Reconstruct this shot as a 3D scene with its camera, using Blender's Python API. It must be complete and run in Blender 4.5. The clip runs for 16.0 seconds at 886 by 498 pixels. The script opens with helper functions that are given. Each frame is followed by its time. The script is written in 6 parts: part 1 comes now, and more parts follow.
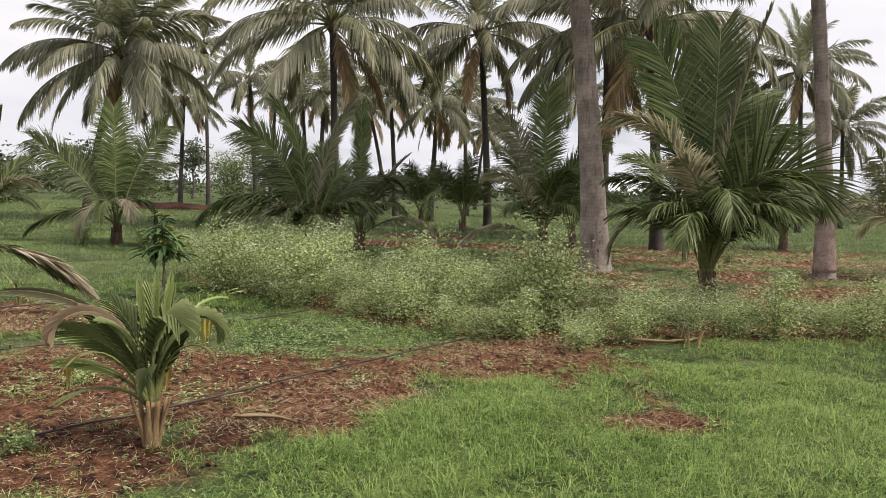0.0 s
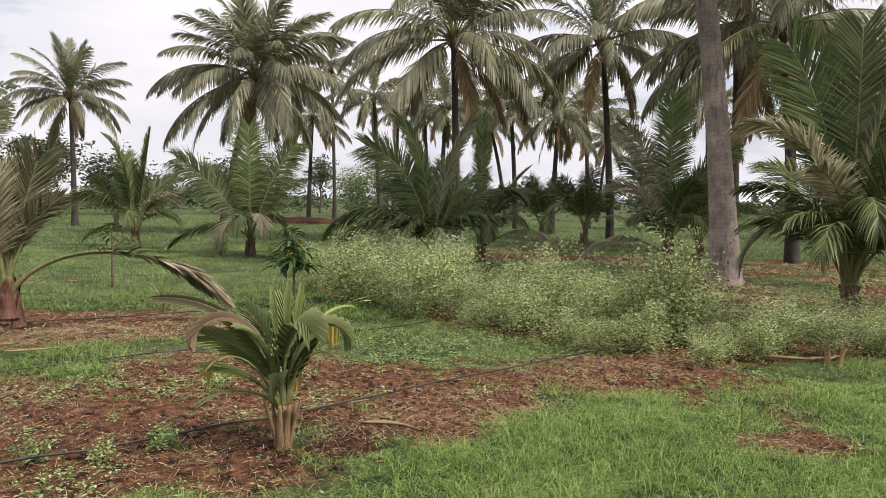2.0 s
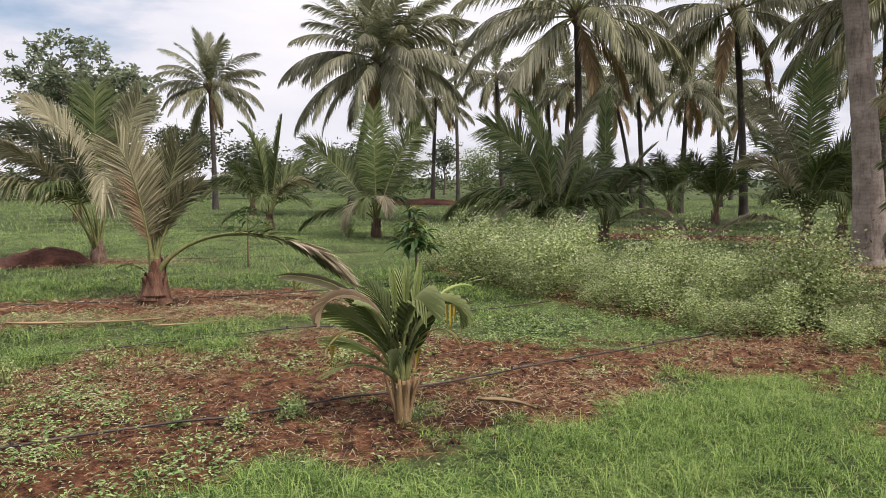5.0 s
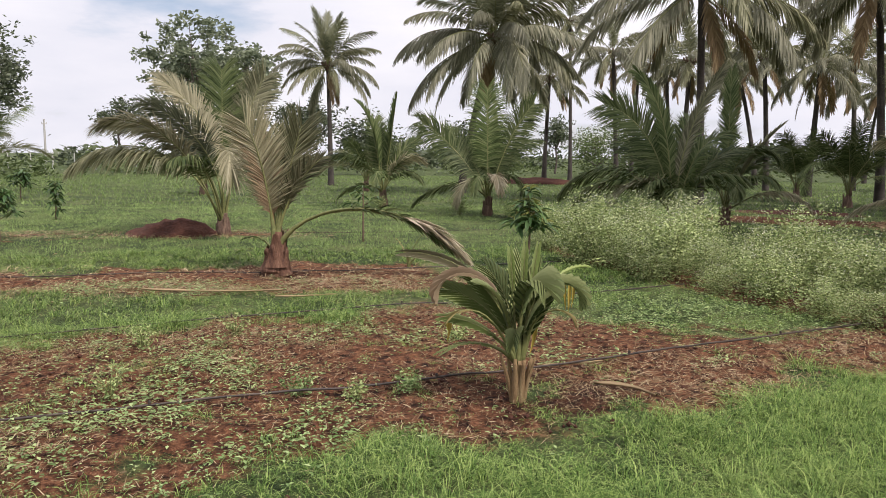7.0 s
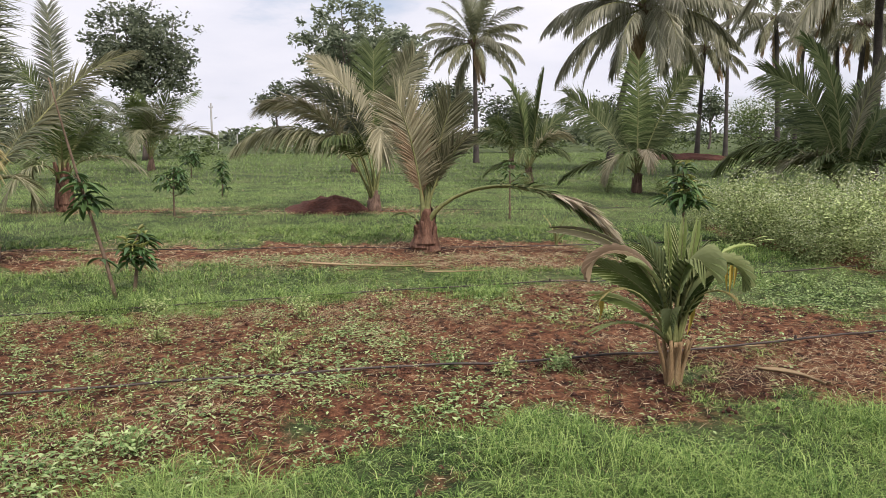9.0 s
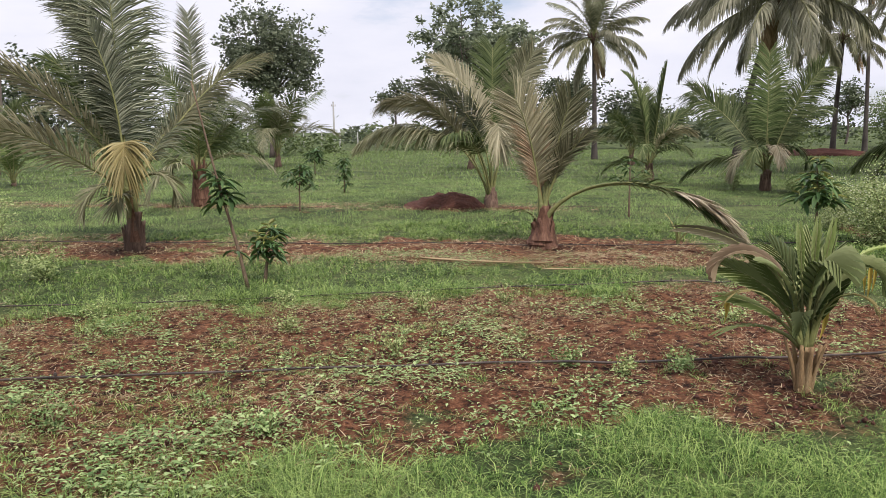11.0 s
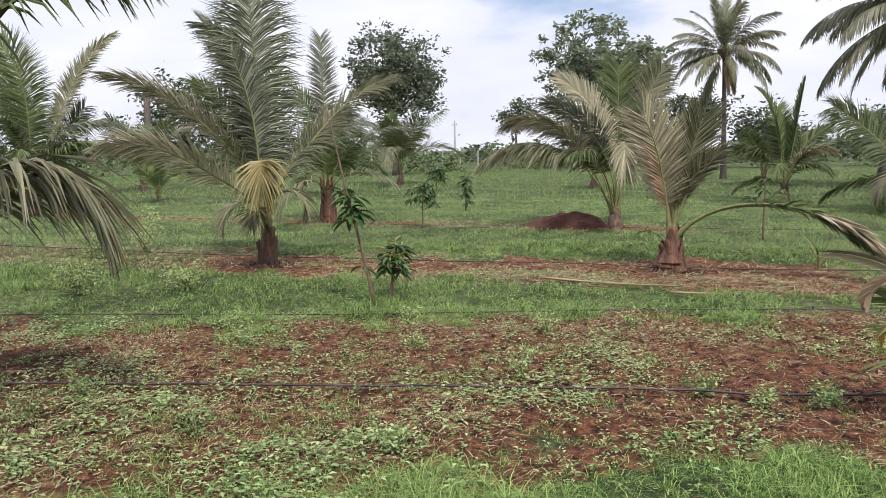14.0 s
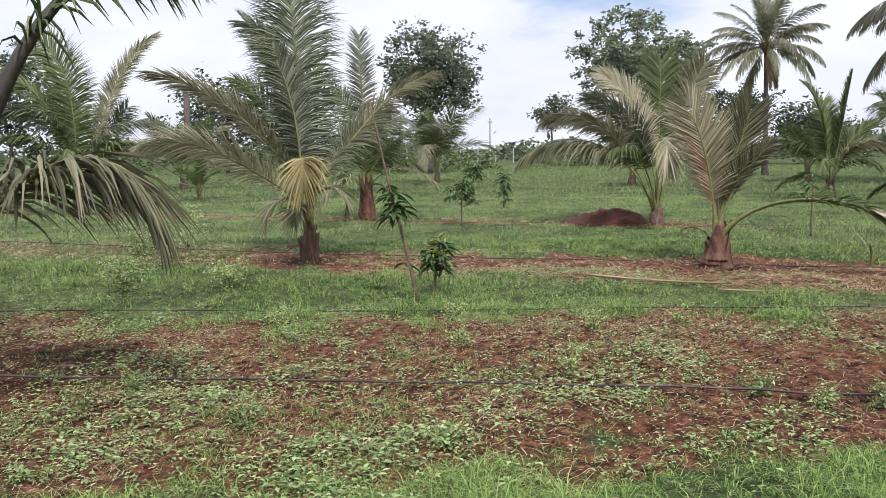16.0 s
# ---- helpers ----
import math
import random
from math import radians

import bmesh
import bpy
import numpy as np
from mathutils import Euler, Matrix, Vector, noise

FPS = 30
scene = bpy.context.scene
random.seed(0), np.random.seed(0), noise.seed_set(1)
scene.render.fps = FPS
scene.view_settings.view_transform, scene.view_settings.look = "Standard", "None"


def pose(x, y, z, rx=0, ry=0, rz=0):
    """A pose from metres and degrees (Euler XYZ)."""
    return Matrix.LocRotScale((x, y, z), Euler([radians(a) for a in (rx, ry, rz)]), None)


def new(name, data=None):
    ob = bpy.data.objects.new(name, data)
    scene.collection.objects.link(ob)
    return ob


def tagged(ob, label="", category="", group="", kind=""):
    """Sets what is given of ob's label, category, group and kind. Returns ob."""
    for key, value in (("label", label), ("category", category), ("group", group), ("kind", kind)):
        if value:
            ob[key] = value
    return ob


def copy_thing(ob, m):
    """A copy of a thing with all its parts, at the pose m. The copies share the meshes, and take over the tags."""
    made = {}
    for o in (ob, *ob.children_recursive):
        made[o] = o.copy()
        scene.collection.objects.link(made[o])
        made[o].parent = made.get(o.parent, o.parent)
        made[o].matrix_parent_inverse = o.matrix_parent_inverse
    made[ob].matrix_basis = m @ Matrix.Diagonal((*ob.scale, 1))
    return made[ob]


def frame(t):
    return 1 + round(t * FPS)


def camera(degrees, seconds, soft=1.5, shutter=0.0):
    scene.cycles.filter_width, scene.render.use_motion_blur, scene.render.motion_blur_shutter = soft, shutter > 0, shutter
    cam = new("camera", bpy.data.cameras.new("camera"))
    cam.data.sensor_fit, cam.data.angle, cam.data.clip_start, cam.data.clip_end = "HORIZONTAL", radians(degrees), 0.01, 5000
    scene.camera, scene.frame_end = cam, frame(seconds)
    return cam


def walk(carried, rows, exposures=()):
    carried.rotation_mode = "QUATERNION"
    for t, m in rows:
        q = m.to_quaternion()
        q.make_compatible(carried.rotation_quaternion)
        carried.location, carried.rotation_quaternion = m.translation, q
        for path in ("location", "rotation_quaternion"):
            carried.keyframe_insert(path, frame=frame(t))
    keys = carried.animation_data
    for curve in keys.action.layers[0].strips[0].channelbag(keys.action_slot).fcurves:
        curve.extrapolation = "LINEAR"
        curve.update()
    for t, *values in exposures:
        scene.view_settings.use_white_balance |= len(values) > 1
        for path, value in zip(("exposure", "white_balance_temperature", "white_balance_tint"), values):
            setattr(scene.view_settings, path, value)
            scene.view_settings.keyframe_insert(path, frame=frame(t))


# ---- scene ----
cam = camera(59.1, 16.0, soft=0.5)
PATH = [
    (0.0, pose(0.000, 0.000, 1.500, 85.62, -1.59, 0.10)),
    (0.5, pose(-0.005, -0.023, 1.500, 86.33, -1.91, 1.81)),
    (1.0, pose(-0.026, -0.018, 1.498, 86.61, -1.63, 4.35)),
    (1.5, pose(-0.021, -0.015, 1.493, 86.55, -1.19, 6.85)),
    (2.0, pose(-0.008, -0.014, 1.485, 86.39, -1.00, 8.88)),
    (2.5, pose(0.005, -0.025, 1.482, 86.06, -0.75, 11.03)),
    (3.0, pose(0.014, -0.028, 1.481, 85.64, -0.59, 12.78)),
    (3.5, pose(0.033, -0.038, 1.481, 85.18, -0.25, 14.50)),
    (4.0, pose(0.054, -0.055, 1.477, 85.11, -0.04, 15.85)),
    (6.5, pose(0.022, -0.011, 1.476, 83.80, -0.51, 23.18)),
    (7.0, pose(-0.021, -0.033, 1.475, 83.29, -0.64, 25.93)),
    (7.5, pose(-0.048, -0.041, 1.472, 83.14, -0.68, 27.67)),
    (8.0, pose(-0.057, -0.051, 1.470, 82.96, -0.54, 30.35)),
    (8.5, pose(-0.062, -0.051, 1.467, 82.44, -0.19, 33.26)),
    (9.0, pose(-0.072, -0.042, 1.463, 81.62, 0.19, 36.39)),
    (11.5, pose(-0.056, -0.118, 1.479, 81.70, 0.69, 45.95)),
    (12.0, pose(-0.067, -0.123, 1.483, 82.00, 0.87, 47.12)),
    (12.5, pose(-0.074, -0.138, 1.480, 82.49, 0.96, 49.13)),
    (13.0, pose(-0.099, -0.125, 1.476, 82.64, 0.91, 50.68)),
    (13.5, pose(-0.109, -0.128, 1.476, 82.72, 0.76, 52.42)),
    (14.0, pose(-0.114, -0.147, 1.482, 82.83, 0.62, 53.47)),
    (14.5, pose(-0.133, -0.142, 1.476, 82.99, 0.78, 54.42)),
    (15.0, pose(-0.158, -0.155, 1.472, 82.91, 0.86, 55.22)),
    (15.5, pose(-0.183, -0.179, 1.467, 82.77, 0.88, 55.70)),
    (16.0, pose(-0.201, -0.195, 1.462, 82.73, 0.98, 55.96)),
]
EXPOSURES = ((0.0, 0.02, 6750, 15), (8.0, 0.04, 6550, 17), (12.5, 0.08, 6300, 17), (16.0, 0.15, 6050, 17))
walk(cam, PATH, exposures=EXPOSURES)

# ---- sky, sun ----
world = bpy.data.worlds.new("sky")
scene.world = world
world.use_nodes = True
wn, wl = world.node_tree.nodes, world.node_tree.links
wn.clear()
SUN_EL, SUN_AZ = 54.0, 108.0
sky = wn.new("ShaderNodeTexSky")
sky.sky_type = "NISHITA"
sky.sun_disc = False
sky.sun_elevation, sky.sun_rotation = radians(SUN_EL), radians(SUN_AZ)
sky_gain = wn.new("ShaderNodeVectorMath")
sky_gain.operation = "SCALE"
sky_gain.inputs["Scale"].default_value = 0.11
wl.new(sky.outputs["Color"], sky_gain.inputs[0])
wco = wn.new("ShaderNodeTexCoord")
wmap = wn.new("ShaderNodeMapping")
wmap.inputs["Scale"].default_value = (1.0, 1.0, 3.2)
wmap.inputs["Location"].default_value = (0.35, 0.1, 0.22)
wl.new(wco.outputs["Generated"], wmap.inputs["Vector"])
wnoise = wn.new("ShaderNodeTexNoise")
wnoise.inputs["Scale"].default_value = 2.3
wnoise.inputs["Detail"].default_value = 7
wnoise.inputs["Roughness"].default_value = 0.55
wl.new(wmap.outputs["Vector"], wnoise.inputs["Vector"])
cover = wn.new("ShaderNodeMapRange")
cover.inputs["From Min"].default_value, cover.inputs["From Max"].default_value = 0.30, 0.44
wl.new(wnoise.outputs["Fac"], cover.inputs["Value"])
tone = wn.new("ShaderNodeValToRGB")
tone.color_ramp.elements[0].position, tone.color_ramp.elements[0].color = 0.35, (0.70, 0.74, 0.82, 1)
tone.color_ramp.elements[1].position, tone.color_ramp.elements[1].color = 0.68, (0.93, 0.94, 0.97, 1)
wl.new(wnoise.outputs["Fac"], tone.inputs["Fac"])
wmix = wn.new("ShaderNodeMix")
wmix.data_type = "RGBA"
wl.new(cover.outputs["Result"], wmix.inputs["Factor"])
wl.new(sky_gain.outputs["Vector"], wmix.inputs["A"])
wl.new(tone.outputs["Color"], wmix.inputs["B"])
# an overcast vault grows brighter towards the zenith
wsep = wn.new("ShaderNodeSeparateXYZ")
wl.new(wco.outputs["Generated"], wsep.inputs[0])
wpos = wn.new("ShaderNodeMath")
wpos.operation = "MAXIMUM"
wpos.inputs[1].default_value = 0.0
wl.new(wsep.outputs["Z"], wpos.inputs[0])
wsq = wn.new("ShaderNodeMath")
wsq.operation = "POWER"
wsq.inputs[1].default_value = 1.8
wl.new(wpos.outputs[0], wsq.inputs[0])
wamp = wn.new("ShaderNodeMath")
wamp.operation = "MULTIPLY_ADD"
wamp.inputs[1].default_value, wamp.inputs[2].default_value = 0.95, 1.03
wl.new(wsq.outputs[0], wamp.inputs[0])
wbg = wn.new("ShaderNodeBackground")
wl.new(wamp.outputs[0], wbg.inputs["Strength"])
wl.new(wmix.outputs["Result"], wbg.inputs["Color"])
wout = wn.new("ShaderNodeOutputWorld")
wl.new(wbg.outputs["Background"], wout.inputs["Surface"])

sun = new("sun", bpy.data.lights.new("sun", "SUN"))
sun.data.energy, sun.data.angle, sun.data.color = 4.3, radians(5), (1.0, 0.96, 0.9)
sun.matrix_world = pose(0, 0, 40, 90 - SUN_EL, 0, 180 - SUN_AZ)


# ---- materials ----
def material(name):
    m = bpy.data.materials.new(name)
    m.use_nodes = True
    n = m.node_tree.nodes
    n.clear()
    return m, n, m.node_tree.links


def ramp(n, stops):
    r = n.new("ShaderNodeValToRGB")
    e = r.color_ramp.elements
    while len(e) < len(stops):
        e.new(0.5)
    for k, (p, c) in zip(e, stops):
        k.position, k.color = p, (*c, 1)
    return r


def mixed(n, l, a, b, fac, blend="MIX"):
    m = n.new("ShaderNodeMix")
    m.data_type, m.blend_type = "RGBA", blend
    for key, value in (("Factor", fac), ("A", a), ("B", b)):
        if isinstance(value, (int, float)):
            m.inputs[key].default_value = value
        elif isinstance(value, tuple):
            m.inputs[key].default_value = (*value, 1)
        else:
            l.new(value, m.inputs[key])
    return m.outputs["Result"]


def noise_node(n, l, scale, detail=4, rough=0.6, stretch=None, space="Object"):
    co = n.new("ShaderNodeTexCoord")
    t = n.new("ShaderNodeTexNoise")
    t.inputs["Scale"].default_value = scale
    t.inputs["Detail"].default_value, t.inputs["Roughness"].default_value = detail, rough
    if stretch:
        mp = n.new("ShaderNodeMapping")
        mp.inputs["Scale"].default_value = stretch
        l.new(co.outputs[space], mp.inputs["Vector"])
        l.new(mp.outputs["Vector"], t.inputs["Vector"])
    else:
        l.new(co.outputs[space], t.inputs["Vector"])
    return t


def leaf_material(name, dark, mid, pale, rough=0.5, through_light=0.3, patch=1.2, gloss=0.25):
    """Leaf blades: shade differs from blade to blade and from frond to frond, with duller patches."""
    m, n, l = material(name)
    geo, info = n.new("ShaderNodeNewGeometry"), n.new("ShaderNodeObjectInfo")
    r = ramp(n, ((0.0, dark), (0.5, mid), (1.0, pale)))
    l.new(geo.outputs["Random Per Island"], r.inputs["Fac"])
    hue = n.new("ShaderNodeHueSaturation")
    l.new(r.outputs["Color"], hue.inputs["Color"])
    vary = n.new("ShaderNodeMapRange")
    vary.inputs["To Min"].default_value, vary.inputs["To Max"].default_value = 0.75, 1.25
    l.new(info.outputs["Random"], vary.inputs["Value"])
    l.new(vary.outputs["Result"], hue.inputs["Value"])
    nz = noise_node(n, l, patch, 5)
    dry = ramp(n, ((0.48, (0, 0, 0)), (0.72, (0.42, 0.42, 0.42))))
    l.new(nz.outputs["Fac"], dry.inputs["Fac"])
    col = mixed(n, l, hue.outputs["Color"], pale, dry.outputs["Color"])
    b = n.new("ShaderNodeBsdfPrincipled")
    b.inputs["Roughness"].default_value = rough
    b.inputs["Specular IOR Level"].default_value = gloss
    l.new(col, b.inputs["Base Color"])
    tr = n.new("ShaderNodeBsdfTranslucent")
    l.new(col, tr.inputs["Color"])
    mx = n.new("ShaderNodeMixShader")
    mx.inputs[0].default_value = through_light
    l.new(b.outputs[0], mx.inputs[1])
    l.new(tr.outputs[0], mx.inputs[2])
    o = n.new("ShaderNodeOutputMaterial")
    l.new(mx.outputs[0], o.inputs["Surface"])
    return m


def solid_material(name, stops, scale, rough=0.8, bump=0.4, stretch=None, fine=None, bump_scale=None):
    m, n, l = material(name)
    a = noise_node(n, l, scale, 6, 0.65, stretch)
    r = ramp(n, stops)
    l.new(a.outputs["Fac"], r.inputs["Fac"])
    col = r.outputs["Color"]
    f = noise_node(n, l, fine or scale * 9, 3, 0.6, stretch)
    fr = ramp(n, ((0.3, (0.55, 0.55, 0.55)), (0.7, (1.25, 1.25, 1.25))))
    l.new(f.outputs["Fac"], fr.inputs["Fac"])
    col = mixed(n, l, col, fr.outputs["Color"], 0.75, "MULTIPLY")
    b = n.new("ShaderNodeBsdfPrincipled")
    b.inputs["Roughness"].default_value = rough
    b.inputs["Specular IOR Level"].default_value = 0.3
    l.new(col, b.inputs["Base Color"])
    bp = n.new("ShaderNodeBump")
    bp.inputs["Strength"].default_value, bp.inputs["Distance"].default_value = bump, bump_scale or 0.02
    l.new(f.outputs["Fac"], bp.inputs["Height"])
    l.new(bp.outputs["Normal"], b.inputs["Normal"])
    o = n.new("ShaderNodeOutputMaterial")
    l.new(b.outputs[0], o.inputs["Surface"])
    return m


LEAF_GREEN = leaf_material("palm_leaf_green", (0.035, 0.056, 0.016), (0.083, 0.115, 0.036), (0.185, 0.212, 0.09), 0.5, 0.28, 1.2, 0.16)
LEAF_DEEP = leaf_material("palm_leaf_deep", (0.026, 0.043, 0.012), (0.07, 0.097, 0.03), (0.17, 0.19, 0.082), 0.5, 0.26, 1.2, 0.15)
LEAF_FRESH = leaf_material("palm_leaf_fresh", (0.045, 0.075, 0.02), (0.085, 0.128, 0.036), (0.18, 0.22, 0.07), 0.42, 0.36)
LEAF_OLIVE = leaf_material("palm_leaf_olive", (0.085, 0.088, 0.043), (0.17, 0.17, 0.086), (0.34, 0.325, 0.2), 0.5, 0.36, 1.2, 0.3)
LEAF_DUSTY = leaf_material("palm_leaf_dusty", (0.2, 0.185, 0.11), (0.31, 0.285, 0.175), (0.48, 0.44, 0.3), 0.6, 0.42)
LEAF_SEED = leaf_material("seedling_palm_leaf", (0.045, 0.068, 0.018), (0.085, 0.115, 0.034), (0.15, 0.175, 0.066), 0.5, 0.22, 5.0, 0.2)
LEAF_SEED_DARK = leaf_material("seedling_palm_old_leaf", (0.04, 0.062, 0.02), (0.08, 0.11, 0.036), (0.18, 0.2, 0.09), 0.5, 0.2, 5.0, 0.2)
# pale ribs, with the sheen on the pleats' lit faces painted in
LEAF_RIB_LIT = leaf_material("seedling_palm_lit_ribs", (0.14, 0.168, 0.062), (0.215, 0.243, 0.098), (0.31, 0.335, 0.155), 0.5, 0.25, 5.0, 0.2)
LEAF_TENDER = leaf_material("tender_palm_leaf", (0.26, 0.33, 0.10), (0.36, 0.43, 0.15), (0.48, 0.53, 0.25), 0.45, 0.4, 5.0, 0.3)
LEAF_YELLOW = leaf_material("palm_leaf_yellow", (0.2, 0.165, 0.06), (0.34, 0.28, 0.11), (0.48, 0.41, 0.2), 0.55)
LEAF_GOLD = leaf_material("palm_leaf_gold", (0.24, 0.17, 0.035), (0.36, 0.27, 0.055), (0.5, 0.4, 0.11), 0.6, 0.35)
LEAF_BROWN = leaf_material("palm_leaf_dry", (0.16, 0.105, 0.055), (0.27, 0.18, 0.09), (0.4, 0.3, 0.17), 0.7, 0.15)
LEAF_PINK = leaf_material("palm_leaf_withered", (0.18, 0.122, 0.075), (0.29, 0.21, 0.13), (0.41, 0.335, 0.22), 0.6, 0.3)
LEAF_WITHER = leaf_material("palm_leaf_dull", (0.036, 0.037, 0.02), (0.095, 0.094, 0.05), (0.22, 0.205, 0.125), 0.55, 0.22, 1.2, 0.14)
LEAF_STRAW = leaf_material("palm_leaf_straw", (0.26, 0.21, 0.12), (0.44, 0.37, 0.24), (0.62, 0.55, 0.4), 0.65, 0.3)
LEAF_GREY = leaf_material("palm_leaf_grey", (0.17, 0.17, 0.11), (0.27, 0.265, 0.18), (0.42, 0.4, 0.29), 0.6, 0.45)
LEAF_CROWN = leaf_material("palm_crown_leaf", (0.115, 0.127, 0.072), (0.212, 0.22, 0.13), (0.38, 0.38, 0.245), 0.5, 0.45, 1.2, 0.3)
LEAF_PALE = leaf_material("palm_leaf_pale", (0.065, 0.078, 0.046), (0.14, 0.155, 0.096), (0.3, 0.31, 0.21), 0.45, 0.28, 1.2, 0.4)
RIB = solid_material("palm_rib", ((0.3, (0.10, 0.12, 0.04)), (0.7, (0.22, 0.21, 0.08))), 3, 0.5, 0.2)
RIB_DARK = solid_material("palm_stalk_dark", ((0.3, (0.02, 0.018, 0.013)), (0.7, (0.055, 0.047, 0.032))), 3, 0.6, 0.3)
RIB_BROWN = solid_material("palm_rib_brown", ((0.3, (0.16, 0.10, 0.045)), (0.7, (0.33, 0.22, 0.10))), 4, 0.6, 0.3)
SHEATH = solid_material("palm_sheath", ((0.25, (0.055, 0.034, 0.025)), (0.5, (0.13, 0.08, 0.056)), (0.75, (0.25, 0.17, 0.115))), 4, 0.75, 0.7, (6, 6, 1))
SHEATH_PALE = solid_material("seedling_sheath", ((0.25, (0.15, 0.09, 0.045)), (0.5, (0.27, 0.175, 0.085)), (0.75, (0.38, 0.29, 0.16))), 6, 0.7, 0.6, (8, 8, 1))
SHEATH_RED = solid_material("torn_sheath", ((0.25, (0.05, 0.024, 0.016)), (0.5, (0.14, 0.068, 0.042)), (0.75, (0.28, 0.165, 0.105))), 4, 0.8, 0.8, (5, 5, 1))
BARK = solid_material("tree_bark", ((0.3, (0.07, 0.055, 0.045)), (0.7, (0.16, 0.13, 0.11))), 3, 0.9, 0.6, (4, 4, 1))
TWIG = solid_material("twig", ((0.3, (0.09, 0.06, 0.04)), (0.7, (0.2, 0.14, 0.09))), 8, 0.8, 0.4)
TREE_LEAF = leaf_material("tree_leaf", (0.032, 0.046, 0.026), (0.07, 0.09, 0.046), (0.13, 0.15, 0.085), 0.5, 0.25)
TREE_LEAF_MID = leaf_material("tree_leaf_mid", (0.085, 0.108, 0.066), (0.15, 0.178, 0.11), (0.235, 0.262, 0.165), 0.5, 0.38)
TREE_LEAF_PALE = leaf_material("tree_leaf_pale", (0.06, 0.09, 0.03), (0.11, 0.15, 0.05), (0.17, 0.21, 0.085), 0.5, 0.25)
MANGO_LEAF = leaf_material("mango_leaf", (0.035, 0.075, 0.025), (0.06, 0.11, 0.035), (0.10, 0.16, 0.05), 0.35, 0.2)
MANGO_NEW = leaf_material("mango_new_leaf", (0.16, 0.2, 0.05), (0.24, 0.26, 0.07), (0.3, 0.28, 0.1), 0.4, 0.3)
WEED_LEAF = leaf_material("weed_leaf", (0.07, 0.108, 0.034), (0.255, 0.315, 0.115), (0.42, 0.47, 0.225), 0.6, 0.22, 1.2, 0.12)
WEED_TOP = leaf_material("weed_top", (0.32, 0.365, 0.16), (0.47, 0.5, 0.27), (0.6, 0.61, 0.41), 0.7, 0.4, 1.2, 0.1)
WEED_FLOWER = leaf_material("weed_flower", (0.44, 0.46, 0.32), (0.57, 0.58, 0.45), (0.72, 0.72, 0.62), 0.8, 0.2, 1.2, 0.1)
SEEDLING = leaf_material("seedling_leaf", (0.07, 0.13, 0.036), (0.19, 0.275, 0.095), (0.39, 0.47, 0.21), 0.55, 0.25, 1.2, 0.2)
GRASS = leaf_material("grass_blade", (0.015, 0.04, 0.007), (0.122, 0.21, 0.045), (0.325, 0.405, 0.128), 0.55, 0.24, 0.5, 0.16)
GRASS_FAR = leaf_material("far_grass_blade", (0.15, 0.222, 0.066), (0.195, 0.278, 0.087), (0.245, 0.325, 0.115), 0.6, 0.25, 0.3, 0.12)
GRASS_DRY = leaf_material("dry_grass", (0.13, 0.08, 0.042), (0.27, 0.19, 0.105), (0.47, 0.38, 0.245), 0.85, 0.12, 0.7, 0.08)
HOSE = solid_material("drip_hose", ((0.3, (0.014, 0.012, 0.011)), (0.7, (0.09, 0.065, 0.05))), 7, 0.5, 0.1)
CONCRETE = solid_material("concrete", ((0.3, (0.36, 0.35, 0.33)), (0.7, (0.52, 0.51, 0.48))), 3, 0.85, 0.3)
MOUND = solid_material("red_earth", ((0.25, (0.04, 0.016, 0.011)), (0.5, (0.08, 0.031, 0.02)), (0.78, (0.13, 0.056, 0.036))), 3, 0.95, 1.0, None, 22, 0.04)


def trunk_material(name, shade):
    """Ringed grey palm bark with cracks, darker stains and pale lichen."""
    m, n, l = material(name)
    co = n.new("ShaderNodeTexCoord")
    wave = n.new("ShaderNodeTexWave")
    wave.bands_direction = "Z"
    wave.inputs["Scale"].default_value = 4.1
    wave.inputs["Distortion"].default_value = 7.0
    wave.inputs["Detail"].default_value = 3
    wave.inputs["Detail Scale"].default_value = 1.6
    l.new(co.outputs["Object"], wave.inputs["Vector"])
    a = noise_node(n, l, 2.2, 6, 0.7)
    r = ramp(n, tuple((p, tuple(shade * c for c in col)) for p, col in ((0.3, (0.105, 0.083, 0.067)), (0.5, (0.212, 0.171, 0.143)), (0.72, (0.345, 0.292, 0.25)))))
    l.new(a.outputs["Fac"], r.inputs["Fac"])
    wr = ramp(n, ((0.0, (0.74, 0.72, 0.7)), (0.35, (1.0, 1.0, 1.0)), (1.0, (1.1, 1.09, 1.08))))
    l.new(wave.outputs["Fac"], wr.inputs["Fac"])
    col = mixed(n, l, r.outputs["Color"], wr.outputs["Color"], 0.42, "MULTIPLY")
    crack = noise_node(n, l, 14, 5, 0.7, (1.0, 1.0, 0.18))
    cr = ramp(n, ((0.34, (0.5, 0.48, 0.46)), (0.5, (1.05, 1.05, 1.05))))
    l.new(crack.outputs["Fac"], cr.inputs["Fac"])
    col = mixed(n, l, col, cr.outputs["Color"], 0.85, "MULTIPLY")
    b = n.new("ShaderNodeBsdfPrincipled")
    b.inputs["Roughness"].default_value = 0.9
    l.new(col, b.inputs["Base Color"])
    bp = n.new("ShaderNodeBump")
    bp.inputs["Strength"].default_value, bp.inputs["Distance"].default_value = 0.7, 0.02
    l.new(crack.outputs["Fac"], bp.inputs["Height"])
    l.new(bp.outputs["Normal"], b.inputs["Normal"])
    o = n.new("ShaderNodeOutputMaterial")
    l.new(b.outputs[0], o.inputs["Surface"])
    return m


